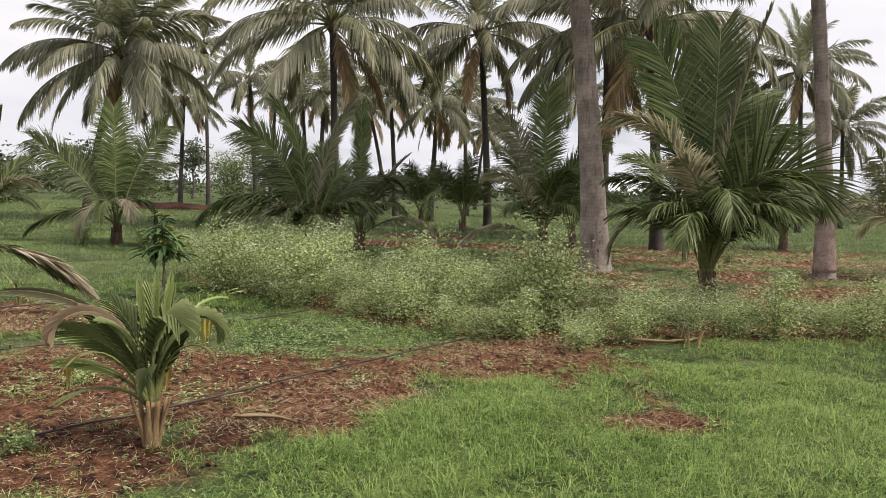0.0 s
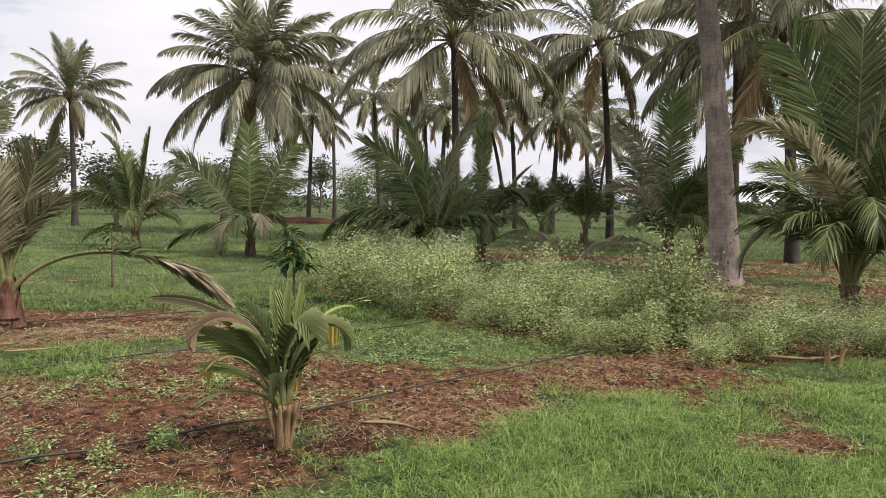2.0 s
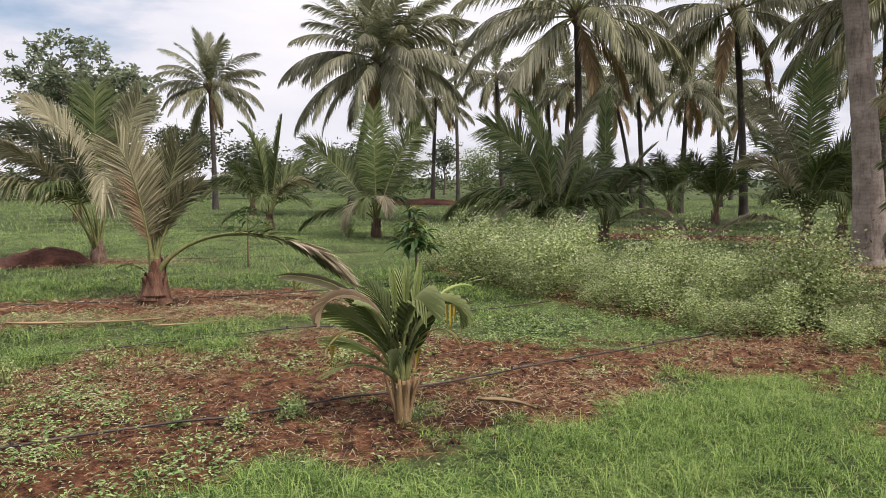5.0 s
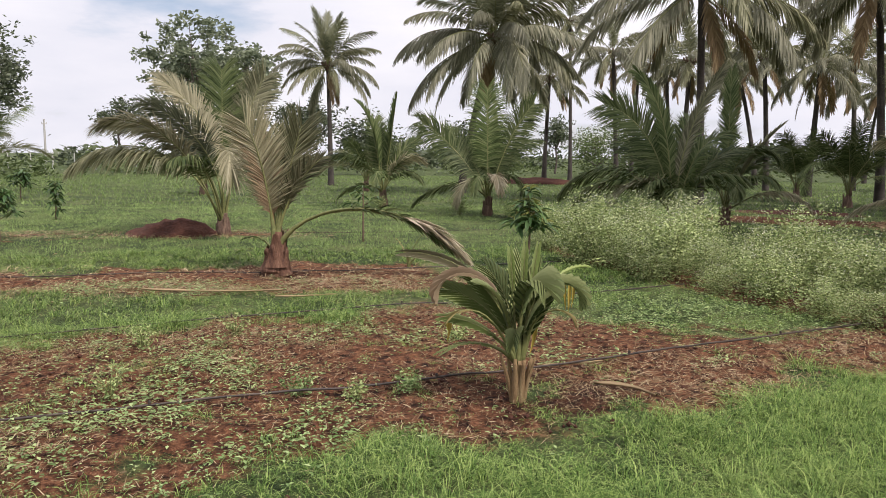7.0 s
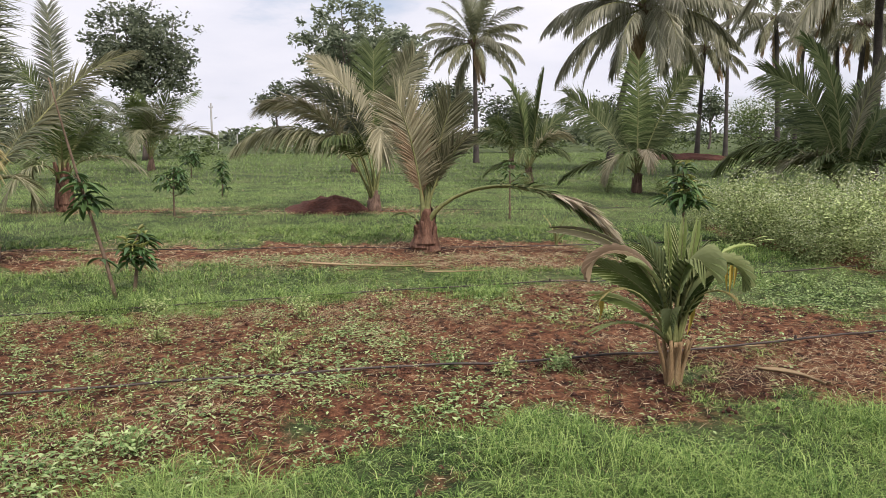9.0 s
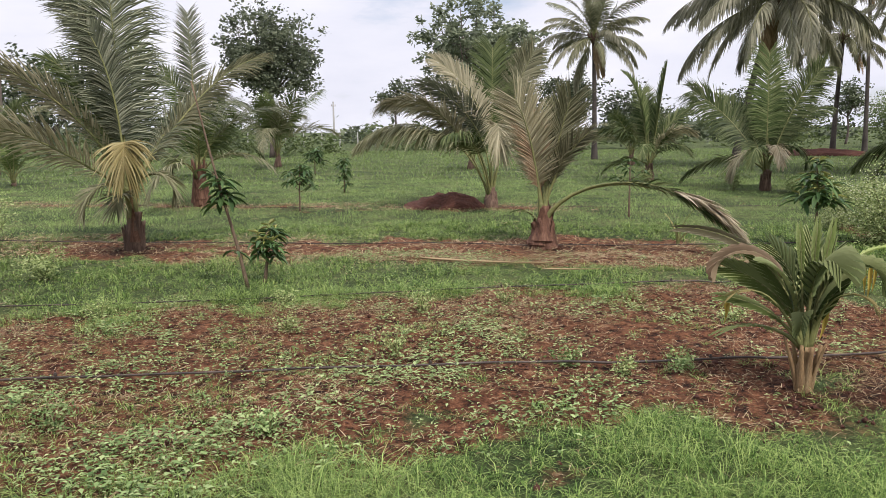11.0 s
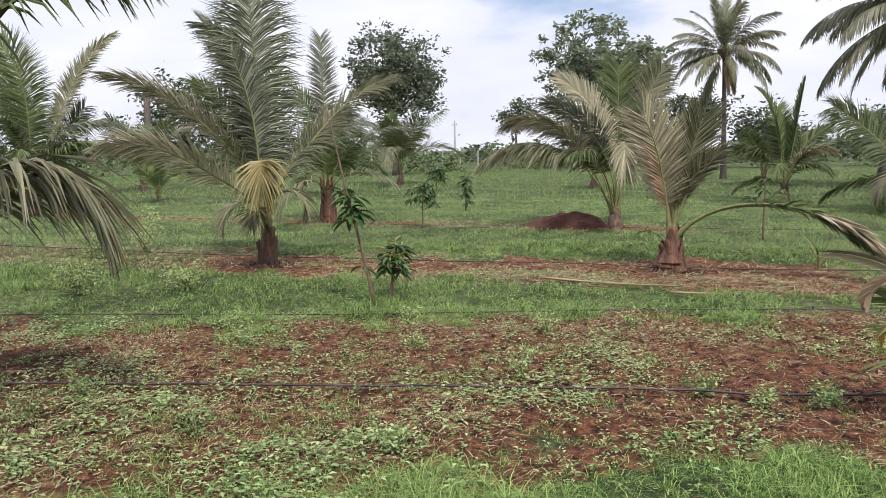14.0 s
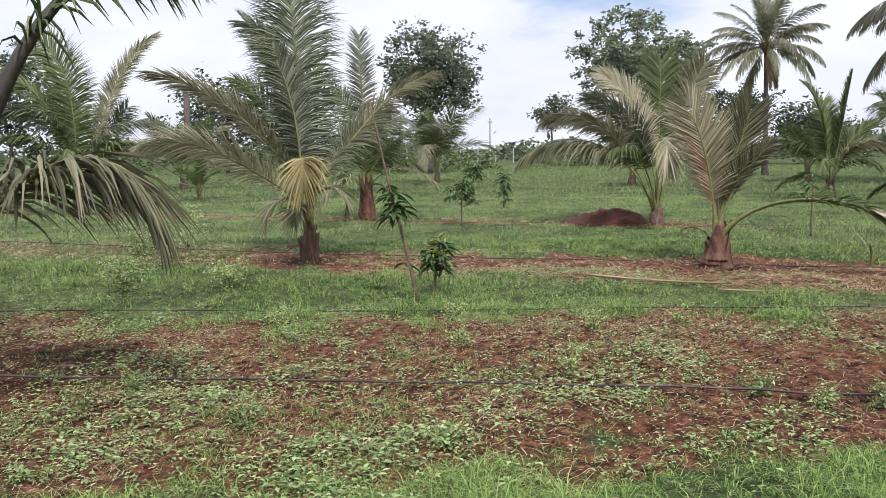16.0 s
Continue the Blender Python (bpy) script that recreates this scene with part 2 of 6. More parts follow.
TRUNK = trunk_material("palm_trunk", 1.0)
# same bark, far darker: the crowns' shade on distant trunks put into the colour
TRUNK_SHADED = trunk_material("shaded_palm_trunk", 0.24)
TRUNK_WORN = solid_material("worn_palm_foot", ((0.3, (0.16, 0.11, 0.09)), (0.5, (0.3, 0.22, 0.18)), (0.72, (0.42, 0.34, 0.29))), 5, 0.9, 0.6)


def ground_material():
    """Red loam with clods and straw dust; where the sward grows, a mat of moss, stems and dead grass; shade of gaps in
    the dark tones.
    """
    m, n, l = material("field_ground")
    at = n.new("ShaderNodeAttribute")
    at.attribute_name = "bare"
    big = noise_node(n, l, 0.9, 6, 0.65)
    mid = noise_node(n, l, 11.0, 7, 0.75)
    fine = noise_node(n, l, 55, 5, 0.7)
    # near-black low end: shade in crevices between clods, painted into the soil
    soil = ramp(n, ((0.37, (0.013, 0.006, 0.004)), (0.5, (0.122, 0.05, 0.0245)), (0.63, (0.235, 0.108, 0.055)), (0.78, (0.32, 0.185, 0.105))))
    l.new(mid.outputs["Fac"], soil.inputs["Fac"])
    fr = ramp(n, ((0.34, (0.34, 0.32, 0.3)), (0.55, (1.0, 1.0, 1.0)), (0.72, (1.6, 1.6, 1.6))))
    l.new(fine.outputs["Fac"], fr.inputs["Fac"])
    soil_c = mixed(n, l, soil.outputs["Color"], fr.outputs["Color"], 0.8, "MULTIPLY")
    # kept dark so the gaps between blades look shaded
    sward = ramp(n, ((0.34, (0.012, 0.02, 0.006)), (0.5, (0.04, 0.062, 0.02)), (0.7, (0.11, 0.14, 0.048))))
    l.new(mid.outputs["Fac"], sward.inputs["Fac"])
    pale = ramp(n, ((0.45, (0, 0, 0)), (0.7, (0.55, 0.55, 0.55))))
    l.new(big.outputs["Fac"], pale.inputs["Fac"])
    sward_c = mixed(n, l, sward.outputs["Color"], (0.2, 0.215, 0.085), pale.outputs["Color"])
    sward_c = mixed(n, l, sward_c, fr.outputs["Color"], 0.7, "MULTIPLY")
    wet = n.new("ShaderNodeAttribute")
    wet.attribute_name = "damp"
    soil_c = mixed(n, l, soil_c, (0.42, 0.38, 0.36), wet.outputs["Fac"], "MULTIPLY")
    edge = n.new("ShaderNodeMath")
    edge.operation = "MULTIPLY_ADD"
    edge.inputs[1].default_value, edge.inputs[2].default_value = 0.7, -0.35
    l.new(mid.outputs["Fac"], edge.inputs[0])
    add = n.new("ShaderNodeMath")
    l.new(at.outputs["Fac"], add.inputs[0])
    l.new(edge.outputs[0], add.inputs[1])
    cut = n.new("ShaderNodeMapRange")
    cut.inputs["From Min"].default_value, cut.inputs["From Max"].default_value = 0.28, 0.62
    l.new(add.outputs[0], cut.inputs["Value"])
    col = mixed(n, l, sward_c, soil_c, cut.outputs["Result"])
    b = n.new("ShaderNodeBsdfPrincipled")
    b.inputs["Roughness"].default_value = 0.95
    b.inputs["Specular IOR Level"].default_value = 0.15
    l.new(col, b.inputs["Base Color"])
    b1, b2 = n.new("ShaderNodeBump"), n.new("ShaderNodeBump")
    b1.inputs["Strength"].default_value, b1.inputs["Distance"].default_value = 1.0, 0.05
    b2.inputs["Strength"].default_value, b2.inputs["Distance"].default_value = 0.8, 0.012
    l.new(mid.outputs["Fac"], b1.inputs["Height"])
    l.new(fine.outputs["Fac"], b2.inputs["Height"])
    l.new(b1.outputs["Normal"], b2.inputs["Normal"])
    l.new(b2.outputs["Normal"], b.inputs["Normal"])
    o = n.new("ShaderNodeOutputMaterial")
    l.new(b.outputs[0], o.inputs["Surface"])
    return m


GROUND = ground_material()


# ---- mesh helpers ----
def mesh_of(name, verts, faces, mats, index=None, smooth=False):
    """A mesh from vertex and face arrays (faces all of one size, or a list of lists)."""
    me = bpy.data.meshes.new(name)
    me.from_pydata([tuple(v) for v in verts] if not isinstance(verts, np.ndarray) else verts.tolist(), [], faces.tolist() if isinstance(faces, np.ndarray) else faces)
    for m in mats:
        me.materials.append(m)
    if index is not None:
        me.polygons.foreach_set("material_index", np.asarray(index, dtype=np.int32))
    if smooth:
        me.polygons.foreach_set("use_smooth", np.ones(len(me.polygons), dtype=bool))
    return me


def bulk_mesh(name, verts, tris, mat):
    """A large triangle mesh, written straight into Blender's arrays."""
    me = bpy.data.meshes.new(name)
    me.vertices.add(len(verts))
    me.vertices.foreach_set("co", verts.astype(np.float32).ravel())
    me.loops.add(len(tris) * 3)
    me.loops.foreach_set("vertex_index", tris.astype(np.int32).ravel())
    me.polygons.add(len(tris))
    me.polygons.foreach_set("loop_start", np.arange(0, len(tris) * 3, 3, dtype=np.int32))
    me.materials.append(mat)
    me.update(calc_edges=True)
    return me


def part(name, me, parent, label=""):
    ob = new(name, me)
    ob.parent = parent
    return tagged(ob, label)


def thing(name, loc, yaw, label, category, group=""):
    ob = new(name)
    ob.matrix_basis = pose(*loc, 0, 0, yaw)
    ob.empty_display_size = 0.2
    return tagged(ob, label, category, group)


def tube(points, radii, sides=6, lump=0.0, rng=None, cap=True):
    """Vertices and faces of a tapered tube along points."""
    P = np.asarray(points, float)
    R = np.asarray(radii, float)
    T = np.gradient(P, axis=0)
    T /= np.linalg.norm(T, axis=1)[:, None]
    ref = np.array((0.0, 1.0, 0.0)) if abs(T[0][1]) < 0.9 else np.array((1.0, 0.0, 0.0))
    A = np.cross(T, ref)
    A /= np.linalg.norm(A, axis=1)[:, None]
    B = np.cross(T, A)
    a = np.arange(sides) * 2 * np.pi / sides
    rr = R[:, None] * np.ones(sides)
    if lump and rng is not None:
        rr = rr * (1 + lump * rng.standard_normal(rr.shape))
    V = P[:, None] + rr[..., None] * (np.cos(a)[None, :, None] * A[:, None] + np.sin(a)[None, :, None] * B[:, None])
    k = len(P)
    F = []
    for i in range(k - 1):
        for j in range(sides):
            j2 = (j + 1) % sides
            F.append([i * sides + j, i * sides + j2, (i + 1) * sides + j2, (i + 1) * sides + j])
    if cap:
        F.append([(k - 1) * sides + j for j in range(sides)])
        F.append([j for j in reversed(range(sides))])
    return V.reshape(-1, 3), F


def join(chunks):
    """Joins (verts, faces) chunks."""
    V, F, o = [], [], 0
    for v, f in chunks:
        V.append(v)
        F.extend([[i + o for i in q] for q in (f.tolist() if isinstance(f, np.ndarray) else f)])
        o += len(v)
    return np.concatenate(V), F


def unit(a):
    return a / np.maximum(np.linalg.norm(a, axis=-1, keepdims=True), 1e-9)


def lattice(ix, iy, seed):
    h = (ix * 374761393 + iy * 668265263 + seed * 974711) & 0x7FFFFFFF
    h = ((h ^ (h >> 13)) * 1274126177) & 0x7FFFFFFF
    return ((h ^ (h >> 16)) & 0xFFFF) / 65535.0


def vnoise(x, y, seed=1):
    """Smooth value noise from 0 to 1 on arrays."""
    x, y = np.asarray(x, float), np.asarray(y, float)
    ix, iy = np.floor(x).astype(np.int64), np.floor(y).astype(np.int64)
    fx, fy = x - ix, y - iy
    fx, fy = fx * fx * (3 - 2 * fx), fy * fy * (3 - 2 * fy)
    a, b = lattice(ix, iy, seed), lattice(ix + 1, iy, seed)
    c, d = lattice(ix, iy + 1, seed), lattice(ix + 1, iy + 1, seed)
    return (a * (1 - fx) + b * fx) * (1 - fy) + (c * (1 - fx) + d * fx) * fy


def fbm(x, y, seed=1, octaves=3):
    s, w, t = 0.0, 1.0, 0.0
    for k in range(octaves):
        s = s + w * vnoise(x * 2 ** k, y * 2 ** k, seed + k)
        t += w
        w *= 0.5
    return s / t


def step(a, b, x):
    t = np.clip((x - a) / (b - a), 0, 1)
    return t * t * (3 - 2 * t)


# ---- the lie of the land: planting rows run along (0.64, 0.77) ----
def row_uv(x, y):
    return 0.64 * x + 0.77 * y, -0.77 * x + 0.64 * y


def bare(x, y):
    """How bare the earth is, from 0 (closed sward) to 1 (hoed soil)."""
    u, v = row_uv(x, y)
    n = fbm(x * 1.3, y * 1.3, 3, 4) - 0.5
    n2 = fbm(x * 3.1, y * 3.1, 9, 3) - 0.5
    wob = 0.9 * n + 0.7 * n2
    near = 3.75 - 0.85 * step(0.3, -1.2, u) - 0.75 * step(4.4, 5.4, u)
    far = np.where(u < 3.4, 6.75, np.maximum(6.75 - (u - 3.4) * 1.5, 4.75))
    first = step(-0.7, 0.6, np.minimum(v - near, far - v) + 1.9 * wob) * step(6.9, 6.3, u)
    c2 = 9.65 - 0.22 * (u - 2.05)
    wide = 0.85 + 0.4 * np.exp(-((u - 2.4) / 1.3) ** 2)
    second = step(-0.3, 0.3, wide - np.abs(v - c2 + 0.4) + 1.9 * wob) * step(4.4, 3.6, u) * (0.35 + 0.65 * step(-4.8, -3.4, u))
    c3 = 15.0 - 0.29 * (u - 1.3)
    third = step(-0.3, 0.4, 0.35 - np.abs(v - c3) + 2.2 * wob) * step(4.5, 3.0, u) * 0.62
    behind = step(-0.5, 0.6, np.minimum(np.minimum(x - 1.4, y - 9.6), 22.5 - y) + 1.5 * wob) * (0.42 + 2.2 * n)
    gap = step(-0.4, 0.4, 1.2 - np.hypot((x + 0.4) * 0.5, y - 21.0) + wob)
    small = step(-0.15, 0.2, 0.27 - np.hypot((x - 1.35) * 0.75, y - 5.1) + 0.5 * wob)
    return np.clip(np.maximum.reduce([first, second, third, behind, gap, small]), 0, 1)


def damp_soil(x, y):
    """Round the drippers the earth stays wet: 0 to 1."""
    out = 0.0
    for cx, cy, r in ((-1.5, 4.62, 0.55), (-6.35, 0.25, 0.95), (-6.0, 7.8, 0.45), (-9.8, 4.2, 0.5)):
        d = np.hypot(x - cx, y - cy) / r + 0.7 * (fbm(x * 2, y * 2, 15) - 0.5)
        out = np.maximum(out, step(1.15, 0.55, d))
    return out


def thicket(x, y):
    """Where the flowering weeds stand, 0 to 1."""
    front = np.interp(x, (-4.2, -2.9, -1.2, 0.1, 1.2, 2.3, 3.8, 12), (12.2, 10.5, 8.8, 7.95, 7.05, 7.9, 8.1, 7.8))
    depth = np.interp(x, (-4.6, -3, 0, 2.2, 3, 12), (0.4, 1.8, 2.2, 1.7, 1.5, 1.7))
    d = np.minimum(y - front, front + depth - y) + 0.5 * (fbm(x * 1.5, y * 1.5, 21) - 0.5)
    return step(-0.15, 0.3, d) * step(-4.6, -3.6, x)


def lift(x, y):
    """Height of the ground: low swells, and clods where it is hoed."""
    near_cam = step(60, 20, np.hypot(x, y))
    return near_cam * (0.05 * (fbm(x * 0.5, y * 0.5, 31) - 0.5) + 0.06 * (fbm(x * 3.6, y * 3.6, 33, 4) - 0.5) * (0.4 + bare(x, y)))


def ground():
    # one sheet, fine near the camera's stand and coarser outward
    r = np.concatenate([np.linspace(0.0, 2.4, 6), np.geomspace(2.6, 40, 150), np.geomspace(42, 2600, 34)])
    a = np.concatenate([np.linspace(-40, 100, 360), np.linspace(104, 316, 46)])
    a = np.radians(90 + a)
    R, A = np.meshgrid(r, a, indexing="ij")
    X, Y = R * np.cos(A), R * np.sin(A)
    Z = lift(X, Y)
    nr, na = len(r), len(a)
    i, j = np.meshgrid(np.arange(1, nr - 1), np.arange(na), indexing="ij")
    j2 = (j + 1) % na
    q = np.stack([i * na + j, (i + 1) * na + j, (i + 1) * na + j2, i * na + j2], -1).reshape(-1, 4)
    tri = np.concatenate([q[:, [0, 1, 2]], q[:, [0, 2, 3]]])
    V = np.stack([X, Y, Z], -1).reshape(-1, 3)
    hub = np.array([[0.0, 0.0, 0.0]])
    k = np.arange(na)
    fan = np.stack([np.full(na, len(V)), na + k, na + (k + 1) % na], -1)
    V = np.concatenate([V, hub])
    me = bulk_mesh("ground", V, np.concatenate([tri, fan]), GROUND)
    at = me.attributes.new("bare", "FLOAT", "POINT")
    mask = np.maximum(bare(V[:, 0], V[:, 1]), 0.9 * thicket(V[:, 0], V[:, 1]))
    at.data.foreach_set("value", mask.astype(np.float32))
    dp = me.attributes.new("damp", "FLOAT", "POINT")
    damp = damp_soil(V[:, 0], V[:, 1])
    dp.data.foreach_set("value", damp.astype(np.float32))
    me.polygons.foreach_set("use_smooth", np.ones(len(me.polygons), dtype=bool))
    tagged(new("ground", me), "red loam field with green grass strips between planting rows", "ground", kind="structure")


ground()


def place(x, y, dz=0.0):
    return (x, y, float(lift(np.array(x), np.array(y))) + dz)


def facing(x, y):
    """Yaw that turns a thing's own y axis away from the camera's stand."""
    return math.degrees(math.atan2(y, x)) - 90


# ---- coconut palms ----
def frond_geometry(rng, length, elev, droop, n, leaf, hang=0.5, width=0.045, vee=18, bare_part=0.22, twist=0, sway=0,
                   fold=False, power=1.4, loss=0.04, clasp=0.0, forward=(54, 18), rib=0.02, tip_width=0.06, joints=3, jitter=1.0, rise=0.0, tip_leaf=0.42):
    """A feather frond that starts at the origin and leaves along +x. Returns blade and midrib geometry."""
    K = 40
    s = np.linspace(0, 1, K)
    e = np.radians(elev) - np.radians(droop) * s ** power + clasp * np.radians(86 - elev) * np.clip(1 - s / 0.32, 0, 1)
    az = np.radians(sway) * s ** 2
    T = np.stack([np.cos(e) * np.cos(az), np.cos(e) * np.sin(az), np.sin(e)], 1)
    P = np.concatenate([[[0, 0, 0]], np.cumsum((T[1:] + T[:-1]) / 2, axis=0)]) * length / (K - 1)
    S0 = np.stack([-np.sin(az), np.cos(az), 0 * az], 1)
    U0 = np.cross(T, S0)
    tw = np.radians(twist) * (0.35 + 0.65 * s)[:, None]
    S, U = np.cos(tw) * S0 + np.sin(tw) * U0, -np.sin(tw) * S0 + np.cos(tw) * U0
    blades, faces, base = [], [], 0
    for side in (1, -1):
        si = np.linspace(bare_part, 0.995, n) + rng.uniform(-0.4, 0.4, n) / n * (1 - bare_part)
        si = np.clip(si[rng.random(n) > loss], 0, 1)
        m = len(si)
        lerp = lambda A: np.stack([np.interp(si, s, A[:, k]) for k in range(3)], 1)
        p, t, sd, up = lerp(P), unit(lerp(T)), unit(lerp(S)), unit(lerp(U))
        q = (si - bare_part) / (1 - bare_part)
        a = np.radians(np.interp(q, (0, 1), forward) + rng.normal(0, 4 * jitter, m))[:, None]
        v = np.radians(vee + rng.normal(0, 7 * jitter, m))[:, None]
        D = t * np.cos(a) + (side * sd * np.cos(v) + up * np.sin(v)) * np.sin(a)
        prof_l = (0.5, 0.72, 0.95, 1.0, tip_leaf) if tip_leaf > 0.5 else (0.45, 0.78, 1, 0.84, tip_leaf)
        ln = leaf * np.interp(q, (0, 0.08, 0.35, 0.75, 1), prof_l) * rng.normal(1, 0.08, m)
        hg = hang * rng.uniform(0.6, 1.4, m)[:, None]
        w = width * np.interp(q, (0, 0.2, 0.8, 1), (0.7, 1, 0.9, 0.6))
        pts, mid, c = [], [], p
        prof = (0.55, 1.0, 0.72, tip_width) if joints == 3 else (0.6, 0.95, tip_width)
        for k in range(joints + 1):
            d = unit(D + hg * (k / joints) ** 1.2 * np.array((0, 0, -1.0)))
            if k:
                c = c + d * (ln / joints)[:, None]
            b = unit(t - (t * d).sum(1, keepdims=True) * d)
            nn = np.cross(d, b)
            h = (w * prof[k] * 0.5)[:, None]
            if fold:
                pts += [c + b * h - nn * h * 0.55, c + nn * h * 0.35, c - b * h - nn * h * 0.55]
            else:
                pts += [c + b * h, c - b * h]
        cols = 3 if fold else 2
        V = np.stack(pts, 1).reshape(-1, 3)
        o = base + np.arange(m)[:, None] * (joints + 1) * cols
        for k in range(joints):
            for j in range(cols - 1):
                i = k * cols + j
                faces.append(np.concatenate([o + i, o + i + 1, o + i + 1 + cols, o + i + cols], 1))
        blades.append(V)
        base += len(V)
    idx = np.linspace(0, K - 1, 15).astype(int)
    rr = rib * np.interp(s[idx], (0, 0.06, 0.2, 1), (2.4, 1.5, 1.0, 0.18))
    path = P[idx]
    if rise > 0.03:
        # the bare stalk below the frond, out of the stem's heart
        path = np.concatenate([[[-0.02, 0, -rise], [-0.01, 0, -0.5 * rise]], path])
        rr = np.concatenate([[rr[0] * 1.25, rr[0] * 1.1], rr])
    return (np.concatenate(blades), np.concatenate(faces)), tube(path, rr, 6)


def add_frond(parent, rng, az, origin, leaf_mat, rib_mat, label="", **shape):
    """One frond as a part, with its midrib as a piece under it."""
    (bv, bf), (rv, rf) = frond_geometry(rng, **shape)
    ob = part("frond", mesh_of("frond", bv, bf, [leaf_mat]), parent, label)
    ob.matrix_basis = pose(*origin, 0, 0, az)
    part("midrib", mesh_of("midrib", rv, rf, [rib_mat], None, True), ob)
    return ob


def stump(parent, rng, height, r0, r1, mat, stubs, name="stem", taper=1.0):
    """The short, sheathed stem of a young palm, with the cut stubs of old leaf stalks round it."""
    z = np.linspace(-0.06, height, 12)
    t = np.clip(z / height, 0, 1)
    rad = r1 + (r0 - r1) * (1 - t) ** taper + 0.18 * r0 * np.sin(np.pi * np.clip(t * 1.6, 0, 1))
    lean = 0.04 * height * t ** 2
    v, f = tube(np.stack([lean, 0 * z, z], 1), rad, 14, 0.035, rng)
    part(name, mesh_of(name, v, f, [mat], None, True), parent)
    for k in range(stubs):
        a = k * 2.4 + rng.uniform(-0.3, 0.3)
        h0 = rng.uniform(0.05, 0.75) * height
        r = (r1 + (r0 - r1) * (1 - h0 / height) ** taper) * 0.98
        ln = rng.uniform(0.10, 0.3) * (0.6 + height)
        s = np.linspace(0, 1, 6)
        out = r * 0.9 + ln * 0.14 * s ** 2
        P = np.stack([out * math.cos(a), out * math.sin(a), h0 - 0.05 + ln * s], 1)
        v, f = tube(P, np.interp(s, (0, 0.4, 1), (r0 * 0.3, r0 * 0.24, r0 * 0.1)), 6, 0.05, rng)
        part("leaf_base", mesh_of("leaf_base", v, f, [mat], None, True), parent)


def sheath_flaps(root, rng, height, r0, n):
    """Torn fibrous leaf sheaths that clasp the foot and curl away at the top."""
    for k in range(n):
        a0, wide = k * 2.4 + rng.uniform(-0.3, 0.3), rng.uniform(0.5, 0.8)
        z0, z1 = rng.uniform(0.0, 0.3) * height, rng.uniform(0.6, 1.15) * height
        V, F = [], []
        for i in range(7):
            t = i / 6
            for j in range(5):
                a = a0 + wide * (j / 2 - 1) * (1 - 0.75 * t)
                r = r0 * (1.16 - 0.72 * t * (1 if t < 0.7 else 0.75)) + 0.09 * max(0, t - 0.55) * (1 + rng.uniform(-0.4, 0.4))
                V.append((r * math.cos(a), r * math.sin(a), z0 + (z1 - z0) * t + rng.uniform(-0.02, 0.02) * (t > 0.8)))
        for i in range(6):
            for j in range(4):
                o = i * 5 + j
                F.append([o, o + 1, o + 6, o + 5])
        part("leaf_sheath", mesh_of("leaf_sheath", np.array(V), F, [SHEATH_RED], None, True), root)


def young_palm(label, x, y, fronds, stem, seed, group="young palms", stem_mat=None, stubs=7, dense=50, leaf=0.62, fold=False, width=0.028, rib=0.017, flaps=0):
    """fronds: rows of azimuth (0 right, 90 away, 180 left, 270 towards the stand), start angle, length, droop, twist, blades, extra."""
    rng = np.random.default_rng(seed)
    root = thing("coconut_palm", place(x, y), facing(x, y), label, "palm", group)
    h, r0, r1, *taper = stem
    stump(root, rng, h, r0, r1, stem_mat or SHEATH, stubs, taper=taper[0] if taper else 1.0)
    sheath_flaps(root, np.random.default_rng(seed), h, r0, flaps)
    for az, elev, ln, dr, tw, mat, *rest in fronds:
        opts = dict(hang=0.45, vee=20, clasp=0.9, bare_part=0.31)
        if rest:
            opts.update(rest[0])
        full = 1.0
        if opts.pop("fan", False):
            # young upright frond: long close-set blades in one plane
            full, opts["width"], opts["hang"], opts["vee"], opts["forward"] = 2.3, 0.8 * opts.get("width", 0.031), 1.8 * opts.get("hang", 0.16), 8, opts.get("forward", (64, 30))
            opts["jitter"], opts["tip_leaf"] = 0.8, 0.72
            # turned flat towards the row
            tw = 1.1 * ((180 - az) % 180 - 90)
        elif (az % 180) > 90:
            tw = -abs(tw)
        else:
            tw = abs(tw)
        a = radians(az)
        lf = opts.pop("leaf", leaf) * (0.8 if full > 1 else 0.92)
        z0 = opts.pop("z", h * 0.55)
        if opts["clasp"] == 0.0:
            opts["rise"] = z0 - 0.45 * h
            ln -= (0.45 if full > 1 else 0.22) * lf
            full = max(full, 1.5)
        note = {"palm_leaf_yellow": "yellowed frond", "palm_leaf_dry": "dry brown frond", "palm_leaf_withered": "withered brown frond"}.get(mat.name, "")
        add_frond(root, rng, az, (0.5 * r1 * math.cos(a), 0.5 * r1 * math.sin(a), z0), mat, opts.pop("rib_mat", RIB_BROWN if note else RIB), note,
                  length=ln, elev=elev, droop=dr, n=max(10, int(dense * 0.52 * ln * full)), leaf=lf, twist=tw,
                  fold=fold, width=opts.pop("width", width), rib=opts.pop("rib", rib), joints=3 if math.hypot(x, y) < 13 else 2, **opts)
    return root


def bow(z, power, leaf, hang=0.6, bare_part=0.22, **more):
    """The habit of a frond whose stalk leaves the stem's heart at height z."""
    return dict(z=z, power=power, leaf=leaf, hang=hang, bare_part=bare_part, clasp=0.0, **more)


